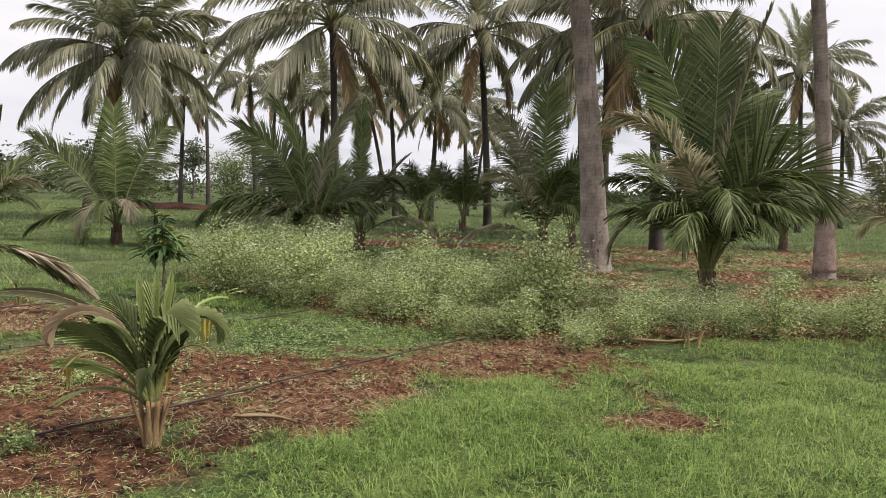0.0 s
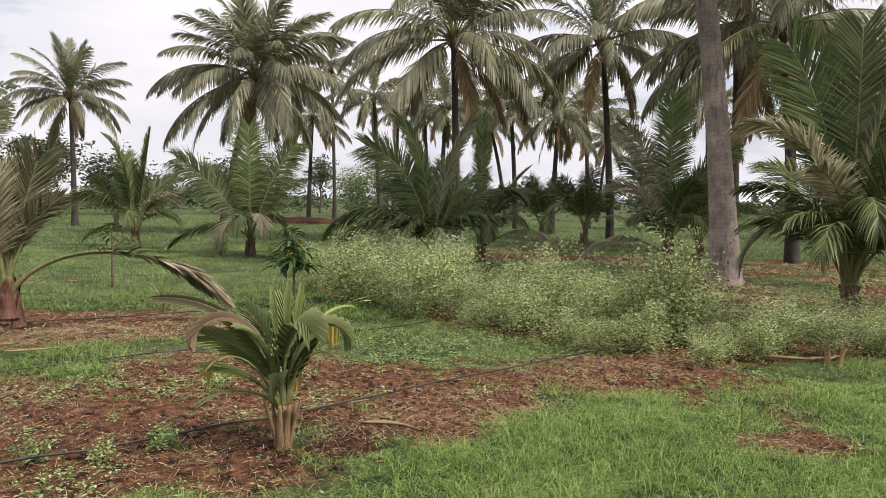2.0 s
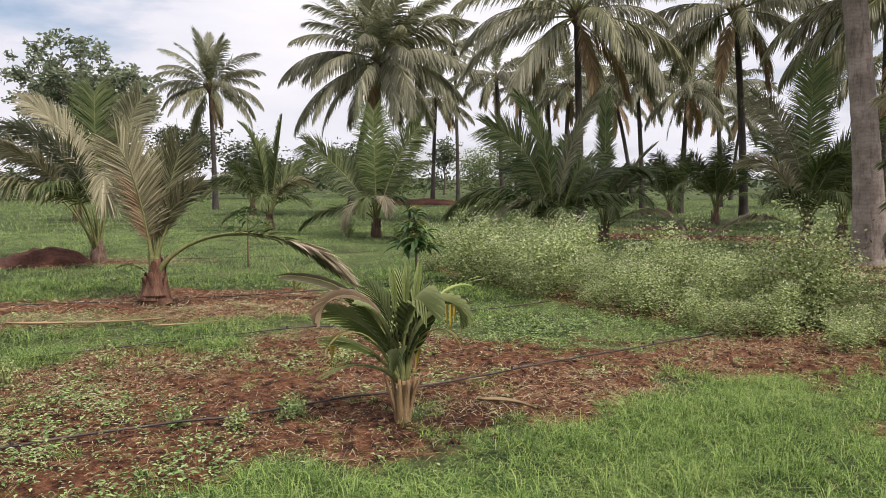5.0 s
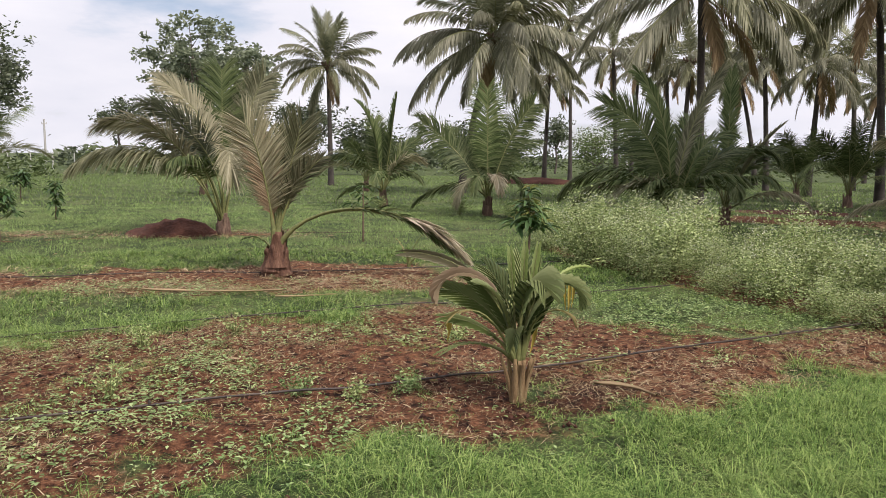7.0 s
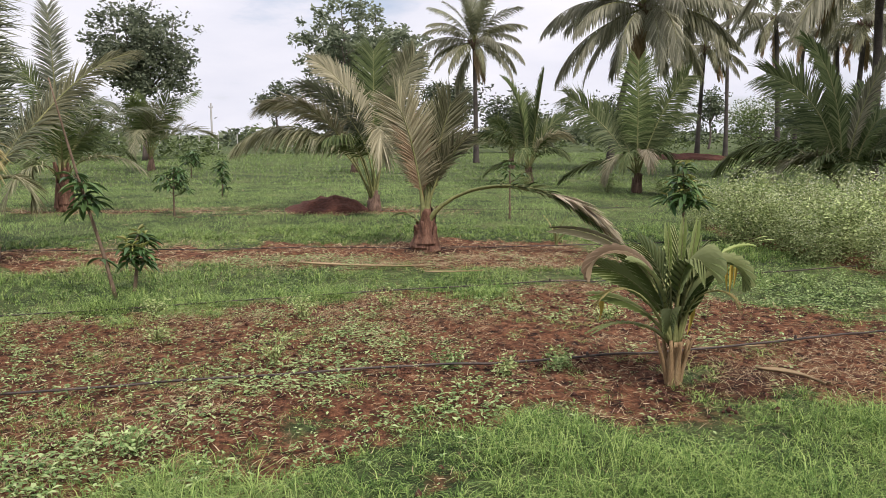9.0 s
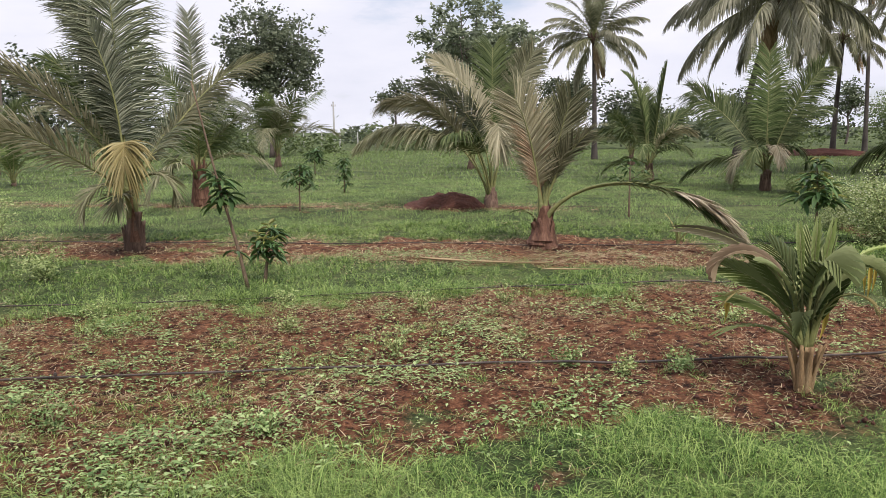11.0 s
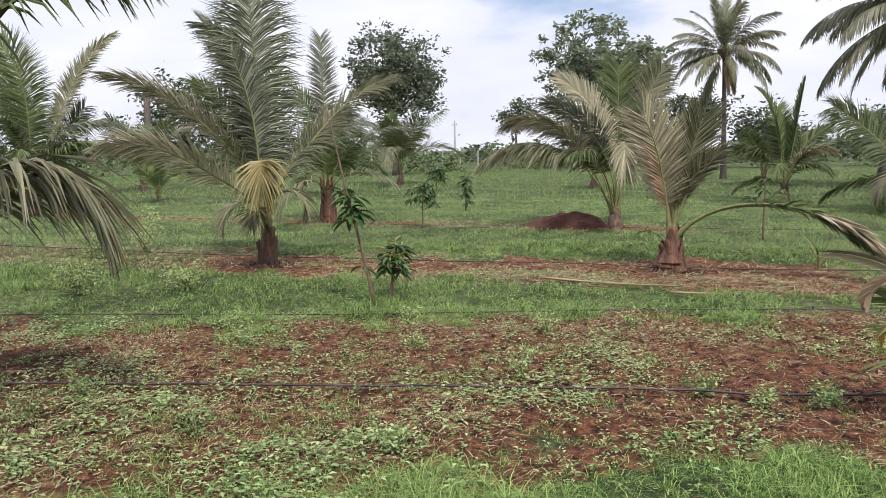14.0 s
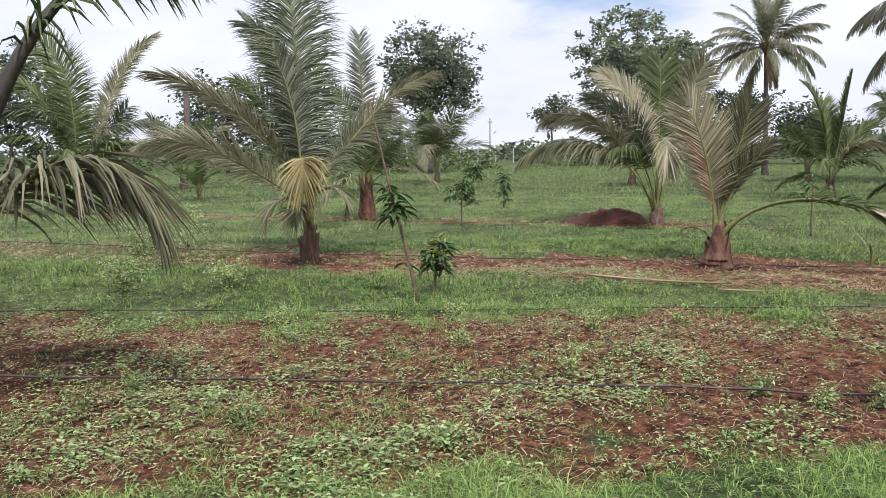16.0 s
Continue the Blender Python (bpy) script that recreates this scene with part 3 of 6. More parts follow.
def spray(seed, n, length, mats, low=20, high=85, start=0, fans=0.3):
    """A loose whorl of fronds by the golden angle, old ones low and bent, young ones upright."""
    rng = np.random.default_rng(seed)
    rows = []
    for k in range(n):
        t = (k + 0.5) / n
        rows.append((start + k * 137.5 + rng.uniform(-12, 12), high - (high - low) * t + rng.uniform(-6, 6),
                     length * rng.uniform(0.85, 1.1) * (0.8 + 0.25 * t), 16 + 88 * t + rng.uniform(-12, 12),
                     rng.uniform(-40, 40), mats[min(int(t * len(mats)), len(mats) - 1)], dict({"sway": rng.uniform(-14, 14), "hang": rng.uniform(0.3, 0.9)}, **({"fan": True} if t < fans else {}))))
    return rows


# frond meshes that the tall palms share, from the upright spear to the dead skirt
def frond_library():
    rng = np.random.default_rng(5)
    lib = []
    for elev, droop, hang, leaf_mat, rib_mat, blade in (
            (82, 26, 0.3, LEAF_CROWN, RIB, 0.19), (68, 44, 0.5, LEAF_CROWN, RIB, 0.19), (52, 58, 0.8, LEAF_CROWN, RIB, 0.2), (40, 66, 1.3, LEAF_OLIVE, RIB, 0.21), (28, 70, 1.7, LEAF_GREY, RIB, 0.23),
            (16, 72, 1.8, LEAF_GREY, RIB, 0.24), (4, 68, 2.2, LEAF_OLIVE, RIB, 0.25), (-10, 60, 1.9, LEAF_GREY, RIB, 0.26), (-26, 48, 1.8, LEAF_GREY, RIB, 0.26), (-50, 34, 1.4, LEAF_BROWN, RIB_BROWN, 0.25)):
        row = []
        for k in range(3):
            (bv, bf), (rv, rf) = frond_geometry(rng, rng.uniform(0.92, 1.06), elev + rng.uniform(-5, 5), droop + rng.uniform(-10, 10), 92, blade,
                                                hang=hang, width=0.0145, vee=14, bare_part=0.17, twist=rng.uniform(-45, 45), sway=rng.uniform(-16, 16), rib=0.0055, loss=0.08, joints=2)
            v, f = join([(bv, bf), (rv, rf)])
            row.append(mesh_of("tall_frond", v, f, [leaf_mat, rib_mat], [0] * len(bf) + [1] * len(rf)))
        lib.append(row)
    return lib


LIB = frond_library()


def palm_trunk(root, rng, top, r0, r1, sides, rings, bark):
    """A slightly bent trunk from the root's origin to top, with leaf-scar rings."""
    n = rings
    t = np.linspace(0, 1, n)
    P = np.stack([top[0] * t ** 1.4, top[1] * t ** 1.4, -0.15 + (top[2] + 0.15) * t], 1)
    rad = r1 + (r0 - r1) * np.exp(-t * top[2] / 1.1) + (r0 - r1) * 0.35 * (1 - t)
    rad = rad * (1 + 0.008 * (np.arange(n) % 2) + 0.012 * rng.standard_normal(n))
    v, f = tube(P, rad, sides, 0.01, rng)
    part("trunk", mesh_of("trunk", v, f, [bark], None, True), root)


def tall_palm(label, x, y, top, length, seed, thick=0.15, count=26, sag=0.4, near=False, dead=3, worn=0.0):
    rng = np.random.default_rng(seed)
    root = thing("coconut_palm", place(x, y), 0, label, "palm", "tall palms of the grove")
    palm_trunk(root, rng, top, thick * (1.45 if near else 1.15), thick * (0.8 if near else 0.66), 18 if near else 9, max(12, int(top[2] / (0.055 if near else 0.25))), TRUNK if near else TRUNK_SHADED)
    if worn:
        # the bark is rubbed pale round the foot
        z = np.linspace(0.12, worn, 14)
        t = (z + 0.15) / (top[2] + 0.15)
        r0, r1 = thick * 1.45, thick * 0.8
        rad = (r1 + (r0 - r1) * np.exp(-t * top[2] / 1.1) + (r0 - r1) * 0.35 * (1 - t)) * 1.035
        rad[-1] *= 0.95
        v, f = tube(np.stack([top[0] * t ** 1.4, top[1] * t ** 1.4, z], 1), rad, 18, 0.012, rng)
        part("worn_bark", mesh_of("worn_bark", v, f, [TRUNK_WORN], None, True), root, "pale rubbed bark")
    count = int(count * 1.25)
    for k in range(count):
        t = (k + 0.5) / count
        step_no = int(np.clip(9 * t ** (1.3 - 0.55 * sag) + rng.uniform(-0.6, 0.6), 0, 8))
        gone = k >= count - dead
        me = LIB[9 if gone else step_no][int(rng.integers(3))]
        ob = part("frond", me, root, "dry hanging frond" if gone else "")
        sc = length * rng.uniform(0.88, 1.1) * (0.75 if gone else 0.95 if step_no < 2 else 1.0)
        ob.matrix_basis = pose(*top, rng.uniform(-6, 6), rng.uniform(-7, 7), k * 137.5 + rng.uniform(-14, 14)) @ Matrix.Diagonal((sc, sc, sc, 1))
    # heart of the crown: short stalk bases
    chunks = []
    for k in range(9):
        a = k * 0.7
        s = np.linspace(0, 1, 4)
        P = np.stack([top[0] + 0.34 * s * np.cos(a), top[1] + 0.34 * s * np.sin(a), top[2] - 0.25 + 0.45 * s], 1)
        chunks.append(tube(P, thick * np.array((0.7, 0.6, 0.4, 0.25)), 5))
    v, f = join(chunks)
    part("crown_heart", mesh_of("crown_heart", v, f, [SHEATH], None, True), root)
    return root


TALL_A = "tall coconut palm with grey trunk and drooping olive crown"
TALL_B = "far slender coconut palm with thin dark trunk"
TALL_C = "coconut palm with browned drooping fronds"
for lab, x, y, top, ln, sd, th, cnt, sg, dd in (
        (TALL_A, -13.4, 29.2, (1.2, 0.4, 6.2), 4.15, 11, 0.15, 40, 0.45, 4),
        (TALL_B, -15.0, 49.8, (-0.3, 0, 10.2), 2.5, 12, 0.14, 16, 0.3, 2),
        (TALL_C, -3.7, 26.7, (-0.2, 0, 6.9), 4.55, 13, 0.16, 26, 0.65, 6),
        (TALL_A, 1.7, 30.0, (-0.5, 0, 7.4), 3.9, 14, 0.16, 24, 0.4, 4),
        (TALL_A, -2.6, 41.9, (-0.4, 0, 6.4), 3.3, 15, 0.15, 22, 0.5, 4),
        (TALL_B, -3.7, 49.9, (-1.2, 0, 6.5), 3.2, 16, 0.15, 16, 0.6, 4),
        (TALL_A, 1.3, 45.0, (-0.3, 0, 6.2), 3.1, 17, 0.15, 20, 0.5, 4),
        (TALL_C, 5.8, 21.2, (-0.4, 0.2, 6.1), 4.3, 18, 0.17, 22, 0.6, 8),
        (TALL_C, 5.2, 25.5, (-0.1, 0, 6.8), 4.3, 19, 0.16, 20, 0.6, 8),
        (TALL_B, 15.7, 34.6, (-0.3, 0, 7.0), 3.3, 20, 0.13, 24, 0.5, 4),
        (TALL_B, 20.8, 41.0, (-0.2, 0, 5.2), 3.0, 21, 0.13, 22, 0.5, 3),
        (TALL_C, -14.7, 43.6, (0.2, 0, 6.0), 2.8, 22, 0.14, 22, 0.8, 6),
        (TALL_C, -9.8, 40.8, (-0.4, 0, 6.9), 2.8, 23, 0.14, 18, 0.8, 6),
        (TALL_B, -7.9, 45.3, (-0.4, 0, 6.5), 2.8, 24, 0.14, 16, 0.7, 5),
        (TALL_B, -11.9, 53.7, (0.3, 0, 7.6), 2.6, 25, 0.14, 14, 0.7, 4),
        (TALL_C, -0.6, 36.0, (0.2, 0, 5.4), 2.8, 28, 0.14, 20, 0.7, 6),
        (TALL_B, 7.6, 44.0, (-0.2, 0, 6.4), 3.2, 29, 0.14, 20, 0.6, 4),
        (TALL_C, -6.0, 37.5, (0.2, 0, 5.9), 2.8, 30, 0.14, 18, 0.8, 6),
        (TALL_B, 11.5, 36.0, (-0.2, 0, 6.2), 3.2, 34, 0.14, 20, 0.6, 4),
        (TALL_B, 2.4, 60.0, (0.6, 0, 6.1), 3.0, 26, 0.14, 24, 0.5, 3)):
    tall_palm(lab, x, y, top, ln, sd, th, cnt, sg, dead=(dd + 1) // 2)
tall_palm("lone coconut palm with an open star-shaped crown", -22.4, 33.1, (-0.15, 0, 5.9), 3.0, 31, 0.14, 27, 0.25, dead=2)
tall_palm("tall coconut palm with thick ringed grey trunk beside the weeds", 3.0, 15.3, (-1.0, 0.2, 8.6), 4.4, 32, 0.215, 26, 0.5, near=True, dead=3)
tall_palm("tall coconut palm with slim ringed trunk, pale worn base", 7.25, 14.75, (-0.86, 0.2, 9.0), 4.4, 33, 0.135, 24, 0.4, near=True, dead=3, worn=1.3)

# the seedling in the hoed patch: broad pleated leaves, hardly split
def pleated(rng, length, elev, droop, twist, reach, n=10, power=1.9, stalk=0.36, forward=(46, 12), split=0.0, vee=6, deep=1.0, rib=0.0085, clasp=1.0):
    """A pleated leaf in one sheet. reach: how far the blade runs out from the midrib; split: share of the pleats torn apart."""
    K = 40
    s = np.linspace(0, 1, K)
    e = np.radians(elev) - np.radians(droop) * s ** power + clasp * np.radians(87 - elev) * np.clip(1.15 - s / stalk, 0, 1)
    T = np.stack([np.cos(e), 0 * e, np.sin(e)], 1)
    P = np.concatenate([[[0, 0, 0]], np.cumsum((T[1:] + T[:-1]) / 2, axis=0)]) * length / (K - 1)
    S0 = np.stack([0 * e, 1 + 0 * e, 0 * e], 1)
    U0 = np.cross(T, S0)
    tw = np.radians(twist) * (0.5 + 0.5 * s)[:, None]
    S, U = np.cos(tw) * S0 + np.sin(tw) * U0, -np.sin(tw) * S0 + np.cos(tw) * U0
    cols, rows = 2 * n + 1, 5
    si = np.linspace(stalk, 0.985, cols)
    lerp = lambda A: np.stack([np.interp(si, s, A[:, k]) for k in range(3)], 1)
    p, t, sd, up = lerp(P), unit(lerp(T)), unit(lerp(S)), unit(lerp(U))
    q = np.linspace(0, 1, cols)
    zig = (np.arange(cols) % 2 - 0.5) * 2
    V, F, stripe = [], [], []
    for side in (1, -1):
        a = np.radians(np.interp(q, (0, 1), forward))[:, None]
        v = np.radians(vee)
        D = t * np.cos(a) + (side * sd * np.cos(v) + up * np.sin(v)) * np.sin(a)
        ln = reach * np.interp(q, (0, 0.12, 0.45, 0.85, 1), (0.25, 0.62, 1, 0.92, 0.6)) * (1 + 0.03 * zig) * rng.normal(1, 0.03, cols)
        base = len(V)
        fold = deep * length * (1 - stalk) / (cols - 1) * np.sin(a[:, 0])
        for i in range(cols):
            for k in range(rows):
                h = k / (rows - 1)
                sag = np.array((0, 0, -1.0)) * ln[i] * 0.16 * h * h
                V.append(p[i] + D[i] * ln[i] * h + sag + up[i] * zig[i] * fold[i] * math.sin(math.pi * min(1.0, 0.25 + 0.6 * h)))
        torn = rng.random(cols) < split
        for i in range(cols - 1):
            for k in range(rows - 1):
                if torn[i] and k >= 1:
                    continue
                o = base + i * rows + k
                F.append([o, o + 1, o + rows + 1, o + rows])
                stripe.append(i % 2)
    idx = np.linspace(0, K - 1, 12).astype(int)
    stem = tube(P[idx], rib * np.interp(s[idx], (0, 0.1, 0.3, 0.5, 1), (2.8, 2.3, 1.5, 1.0, 0.3)), 6)
    return (np.array(V), F, stripe), stem


def seedling_palm(x, y):
    rng = np.random.default_rng(77)
    root = thing("coconut_seedling", place(x, y), facing(x, y), "waist-high coconut seedling with broad pleated striped leaves in red soil", "palm")
    stump(root, rng, 0.26, 0.044, 0.038, SHEATH_PALE, 0)
    for a, w, lean, hgt in ((0.1, 0.024, 0.05, 0.3), (2.6, 0.022, 0.05, 0.32), (3.5, 0.017, 0.09, 0.34), (4.3, 0.025, 0.02, 0.3), (5.2, 0.022, 0.04, 0.3), (5.9, 0.015, 0.08, 0.32)):
        s = np.linspace(0, 1, 8)
        r = 0.03 + lean * s ** 1.3
        P = np.stack([r * math.cos(a), r * math.sin(a), -0.03 + hgt * s], 1)
        v, f = tube(P, w * np.interp(s, (0, 0.25, 1), (1.0, 0.9, 0.42)), 7, 0.03, rng)
        part("leaf_base", mesh_of("leaf_base", v, f, [SHEATH_PALE], None, True), root)
    # direction, colour, length, start angle, bend, where it bends, turn of the blade, width, pleat angles, bare stalk, torn share
    for az, mat, length, elev, droop, power, twist, reach, forward, stalk, split, note in (
            (188, LEAF_SEED, 0.66, 85, 70, 0.85, -66, 0.19, (36, 12), 0.3, 0, ""),
            (180, LEAF_SEED, 0.6, 86, 46, 1.0, -60, 0.17, (34, 12), 0.32, 0, ""),
            (195, LEAF_PINK, 0.9, 79, 160, 2.85, -38, 0.13, (30, 10), 0.42, 0, "withered pinkish leaf"),
            (172, LEAF_DUSTY, 1.08, 96, 98, 0.85, -55, 0.14, (24, 8), 0.5, 0, "dusty browned leaf"),
            (215, LEAF_SEED_DARK, 0.6, 78, 62, 2.9, -20, 0.13, (40, 14), 0.34, 0, ""),
            (296, LEAF_SEED, 0.76, 94, 140, 2.6, 30, 0.2, (48, 20), 0.4, 0, ""),
            (352, LEAF_SEED, 0.76, 85, 172, 3.2, 42, 0.13, (34, 12), 0.52, 0, ""),
            (20, LEAF_SEED, 0.52, 79, 40, 3.2, 66, 0.2, (38, 14), 0.3, 0, ""),
            (48, LEAF_SEED, 0.58, 84, 30, 2.0, 50, 0.18, (36, 12), 0.3, 0, ""),
            (205, LEAF_SEED, 0.58, 64, 55, 0.85, -45, 0.13, (30, 10), 0.34, 0, ""),
            (214, LEAF_YELLOW, 0.72, 62, 135, 2.6, -20, 0.07, (26, 8), 0.66, 0.4, "yellow dying leaf"),
            (200, LEAF_SEED_DARK, 0.56, 55, 85, 0.85, -20, 0.17, (26, 10), 0.36, 0.95, ""),
            (262, LEAF_SEED_DARK, 0.42, 90, 172, 2.0, 20, 0.1, (46, 18), 0.36, 0, ""),
            (330, LEAF_SEED_DARK, 0.5, 84, 50, 1.8, 50, 0.14, (42, 14), 0.34, 0, ""),
            (335, LEAF_YELLOW, 0.62, 80, 165, 2.4, 0, 0.06, (26, 8), 0.66, 0.5, "yellow dying leaf"),
            (140, LEAF_SEED_DARK, 0.62, 84, 50, 1.8, -50, 0.19, (36, 12), 0.34, 0, ""),
            (90, LEAF_SEED_DARK, 0.66, 86, 40, 1.8, 0, 0.2, (36, 12), 0.34, 0, ""),
            (150, LEAF_TENDER, 0.66, 88, 5, 1.0, -50, 0.14, (14, 4), 0.62, 0, ""),
            (62, LEAF_TENDER, 0.69, 88, 2, 1.4, 24, 0.14, (14, 4), 0.62, 0, ""),
            (30, LEAF_TENDER, 0.69, 83, 2, 1.4, 55, 0.14, (14, 4), 0.62, 0, ""),
            (10, LEAF_TENDER, 0.78, 76, 88, 3.2, 20, 0.22, (30, 8), 0.6, 0.95, "")):
        (bv, bf, stripe), (rv, rf) = pleated(rng, length, elev, droop, twist, reach, n=12, power=power, stalk=stalk, forward=forward, split=split, deep=1.25, rib=0.0062, clasp=0.0)
        a = radians(az)
        # every other pleat face gets the paler tone, as if catching the light
        ob = part("leaf", mesh_of("leaf", bv, bf, [mat, LEAF_RIB_LIT if mat in (LEAF_SEED, LEAF_SEED_DARK) else mat], stripe), root, note)
        ob.matrix_basis = pose(0.02 * math.cos(a), 0.02 * math.sin(a), 0.24, 0, 0, az)
        part("leaf_stalk", mesh_of("leaf_stalk", rv, rf, [RIB], None, True), ob)
    # limp golden leaflets dangling from the oldest leaves
    for dx, dy, top, drop, w in ((0.27, 0.05, 0.72, 0.15, 0.011), (0.3, 0.06, 0.73, 0.18, 0.013), (0.325, 0.07, 0.72, 0.14, 0.01),
                                 (0.1, 0.09, 0.47, 0.19, 0.016), (-0.42, 0.0, 0.49, 0.13, 0.012), (-0.44, 0.01, 0.5, 0.1, 0.01)):
        t = np.linspace(0, 1, 6)
        side, fore = rng.uniform(-0.03, 0.03), rng.uniform(-0.03, 0.02)
        c = np.stack([dx + side * t ** 2, dy + fore * t ** 2, top - drop * t], 1)
        half = (w * np.interp(t, (0, 0.3, 1), (0.6, 1.0, 0.1)))[:, None]
        v = np.concatenate([c - half * (1, 0.2, 0), c + half * (0, 0.7, 0), c + half * (1, -0.2, 0)])
        f = [[k * 6 + j, k * 6 + j + 1, k * 6 + j + 7, k * 6 + j + 6] for k in range(2) for j in range(5)]
        part("leaflet", mesh_of("leaflet", v, f, [LEAF_GOLD]), root, "limp golden leaflet")


seedling_palm(-1.63, 4.36)

# palm with a swollen sheathed foot in the second row
young_palm("young coconut palm with swollen brown foot and dusty fronds", -6.1, 7.75, [
    (190, 82, 1.57, 20, 0, LEAF_DUSTY, bow(0.57, 2.35, 0.62, 0.12, 0.2, fan=True, forward=(58, 28))),
    (178, 86, 1.25, 16, 0, LEAF_PINK, bow(0.55, 1.8, 0.42, 0.14, 0.2, fan=True, forward=(54, 24))),
    (12, 82, 1.54, 10, 0, LEAF_OLIVE, bow(0.57, 0.8, 0.56, 0.12, 0.24, fan=True, forward=(50, 24))),
    (352, 74, 1.15, 34, -60, LEAF_WITHER, bow(0.55, 1.4, 0.36, 0.3, 0.25)),
    (60, 84, 1.35, 14, 20, LEAF_OLIVE, bow(0.57, 1.4, 0.45, 0.2, 0.25)),
    (342, 70, 2.5, 112, 14, LEAF_DEEP, bow(0.36, 0.62, 0.3, 0.9, 0.44, rib=0.022, loss=0.45, width=0.026, jitter=2.2, vee=40)),
    (341, 69, 2.72, 112, 34, LEAF_STRAW, bow(0.36, 0.62, 0.46, 0.55, 0.66, forward=(30, 10), width=0.03, jitter=1.8)),
    (165, 60, 0.5, 90, 0, LEAF_GREEN, bow(0.3, 1.4, 0.12)),
    (100, 70, 1.2, 40, 30, LEAF_OLIVE, bow(0.55, 1.4, 0.4))], (0.56, 0.175, 0.05, 1.1), 41, stubs=8, flaps=8, stem_mat=SHEATH_RED, dense=62, fold=True, width=0.024)

# palm with a yellowed frond hanging in front
young_palm("young coconut palm with one yellow hanging frond", -9.9, 4.15, [
    (112, 88, 3.3, 5, 0, LEAF_PALE, {"fan": True, "forward": (62, 32), "leaf": 0.9, "z": 0.25}),
    (160, 88, 2.9, 50, 0, LEAF_PALE, bow(0.64, 2.6, 0.48, 0.3, 0.3, fan=True, forward=(50, 20))),
    (185, 58, 2.62, 50, 58, LEAF_DUSTY, bow(0.94, 1.6, 0.5, 0.4, 0.14, forward=(48, 14))),
    (195, 34, 2.3, 55, 58, LEAF_DUSTY, bow(0.79, 3.35, 0.6, 0.5, 0.14, forward=(60, 16))),
    (10, 52, 2.62, 40, -52, LEAF_OLIVE, bow(0.86, 3.1, 0.46, 0.7, 0.14)),
    (18, 62, 1.9, 44, -40, LEAF_PALE, bow(0.8, 1.6, 0.62, 0.8, 0.2)),
    (215, 49, 0.95, 140, 10, LEAF_OLIVE, bow(0.72, 1.1, 0.45, 0.7, 0.2)),
    (330, 58, 0.9, 170, 10, LEAF_OLIVE, bow(0.79, 1.35, 0.45, 0.7, 0.2)),
    (150, 80, 2.2, 50, 30, LEAF_DEEP, bow(0.7, 1.6, 0.6, 0.5)),
    (80, 78, 2.8, 34, 10, LEAF_DEEP, {"leaf": 0.7, "z": 0.25}),
    (266, 88, 1.85, 196, 0, LEAF_YELLOW, bow(0.36, 2.6, 0.66, 1.1, 0.72, forward=(56, 12), width=0.03)),
    (250, 70, 0.8, 150, 10, LEAF_OLIVE, bow(0.5, 1.4, 0.5, 0.7, 0.3))], (0.5, 0.12, 0.08, 1.2), 42, stubs=7, flaps=4, dense=58, fold=True, width=0.022)

# palm at the end of the first row, its fronds reach in close to the camera
young_palm("coconut palm with large dark arching fronds at the row's end", -6.55, -0.3, [
    (300, 34, 2.75, 118, 20, LEAF_WITHER, bow(0.58, 4.2, 0.84, 1.5, 0.38, width=0.03, forward=(52, 14), jitter=1.8, rib=0.024)),
    (304, 40, 2.5, 106, 34, LEAF_WITHER, bow(0.45, 3.6, 0.62, 1.3, 0.5, width=0.028, forward=(46, 14), jitter=1.8, rib=0.02)),
    (352, 68, 3.5, 100, 8, LEAF_DEEP, {"leaf": 0.72, "hang": 1.3, "width": 0.034, "loss": 0.55, "rib": 0.075, "rib_mat": RIB_DARK, "bare_part": 0.56, "z": 0.45, "clasp": 0.0, "jitter": 2.0, "power": 4.4}),
    (80, 66, 2.6, 70, 20, LEAF_GREEN, {"leaf": 0.75, "hang": 1.0, "width": 0.05}),
    (150, 70, 3.2, 60, 20, LEAF_DEEP, {"leaf": 0.75, "width": 0.05}),
    (200, 60, 3.0, 60, 0, LEAF_GREEN, {"leaf": 0.75, "width": 0.05}),
    (120, 78, 3.2, 40, 40, LEAF_GREEN, {"leaf": 0.75, "width": 0.05})], (0.7, 0.14, 0.1), 43, dense=30, fold=True)

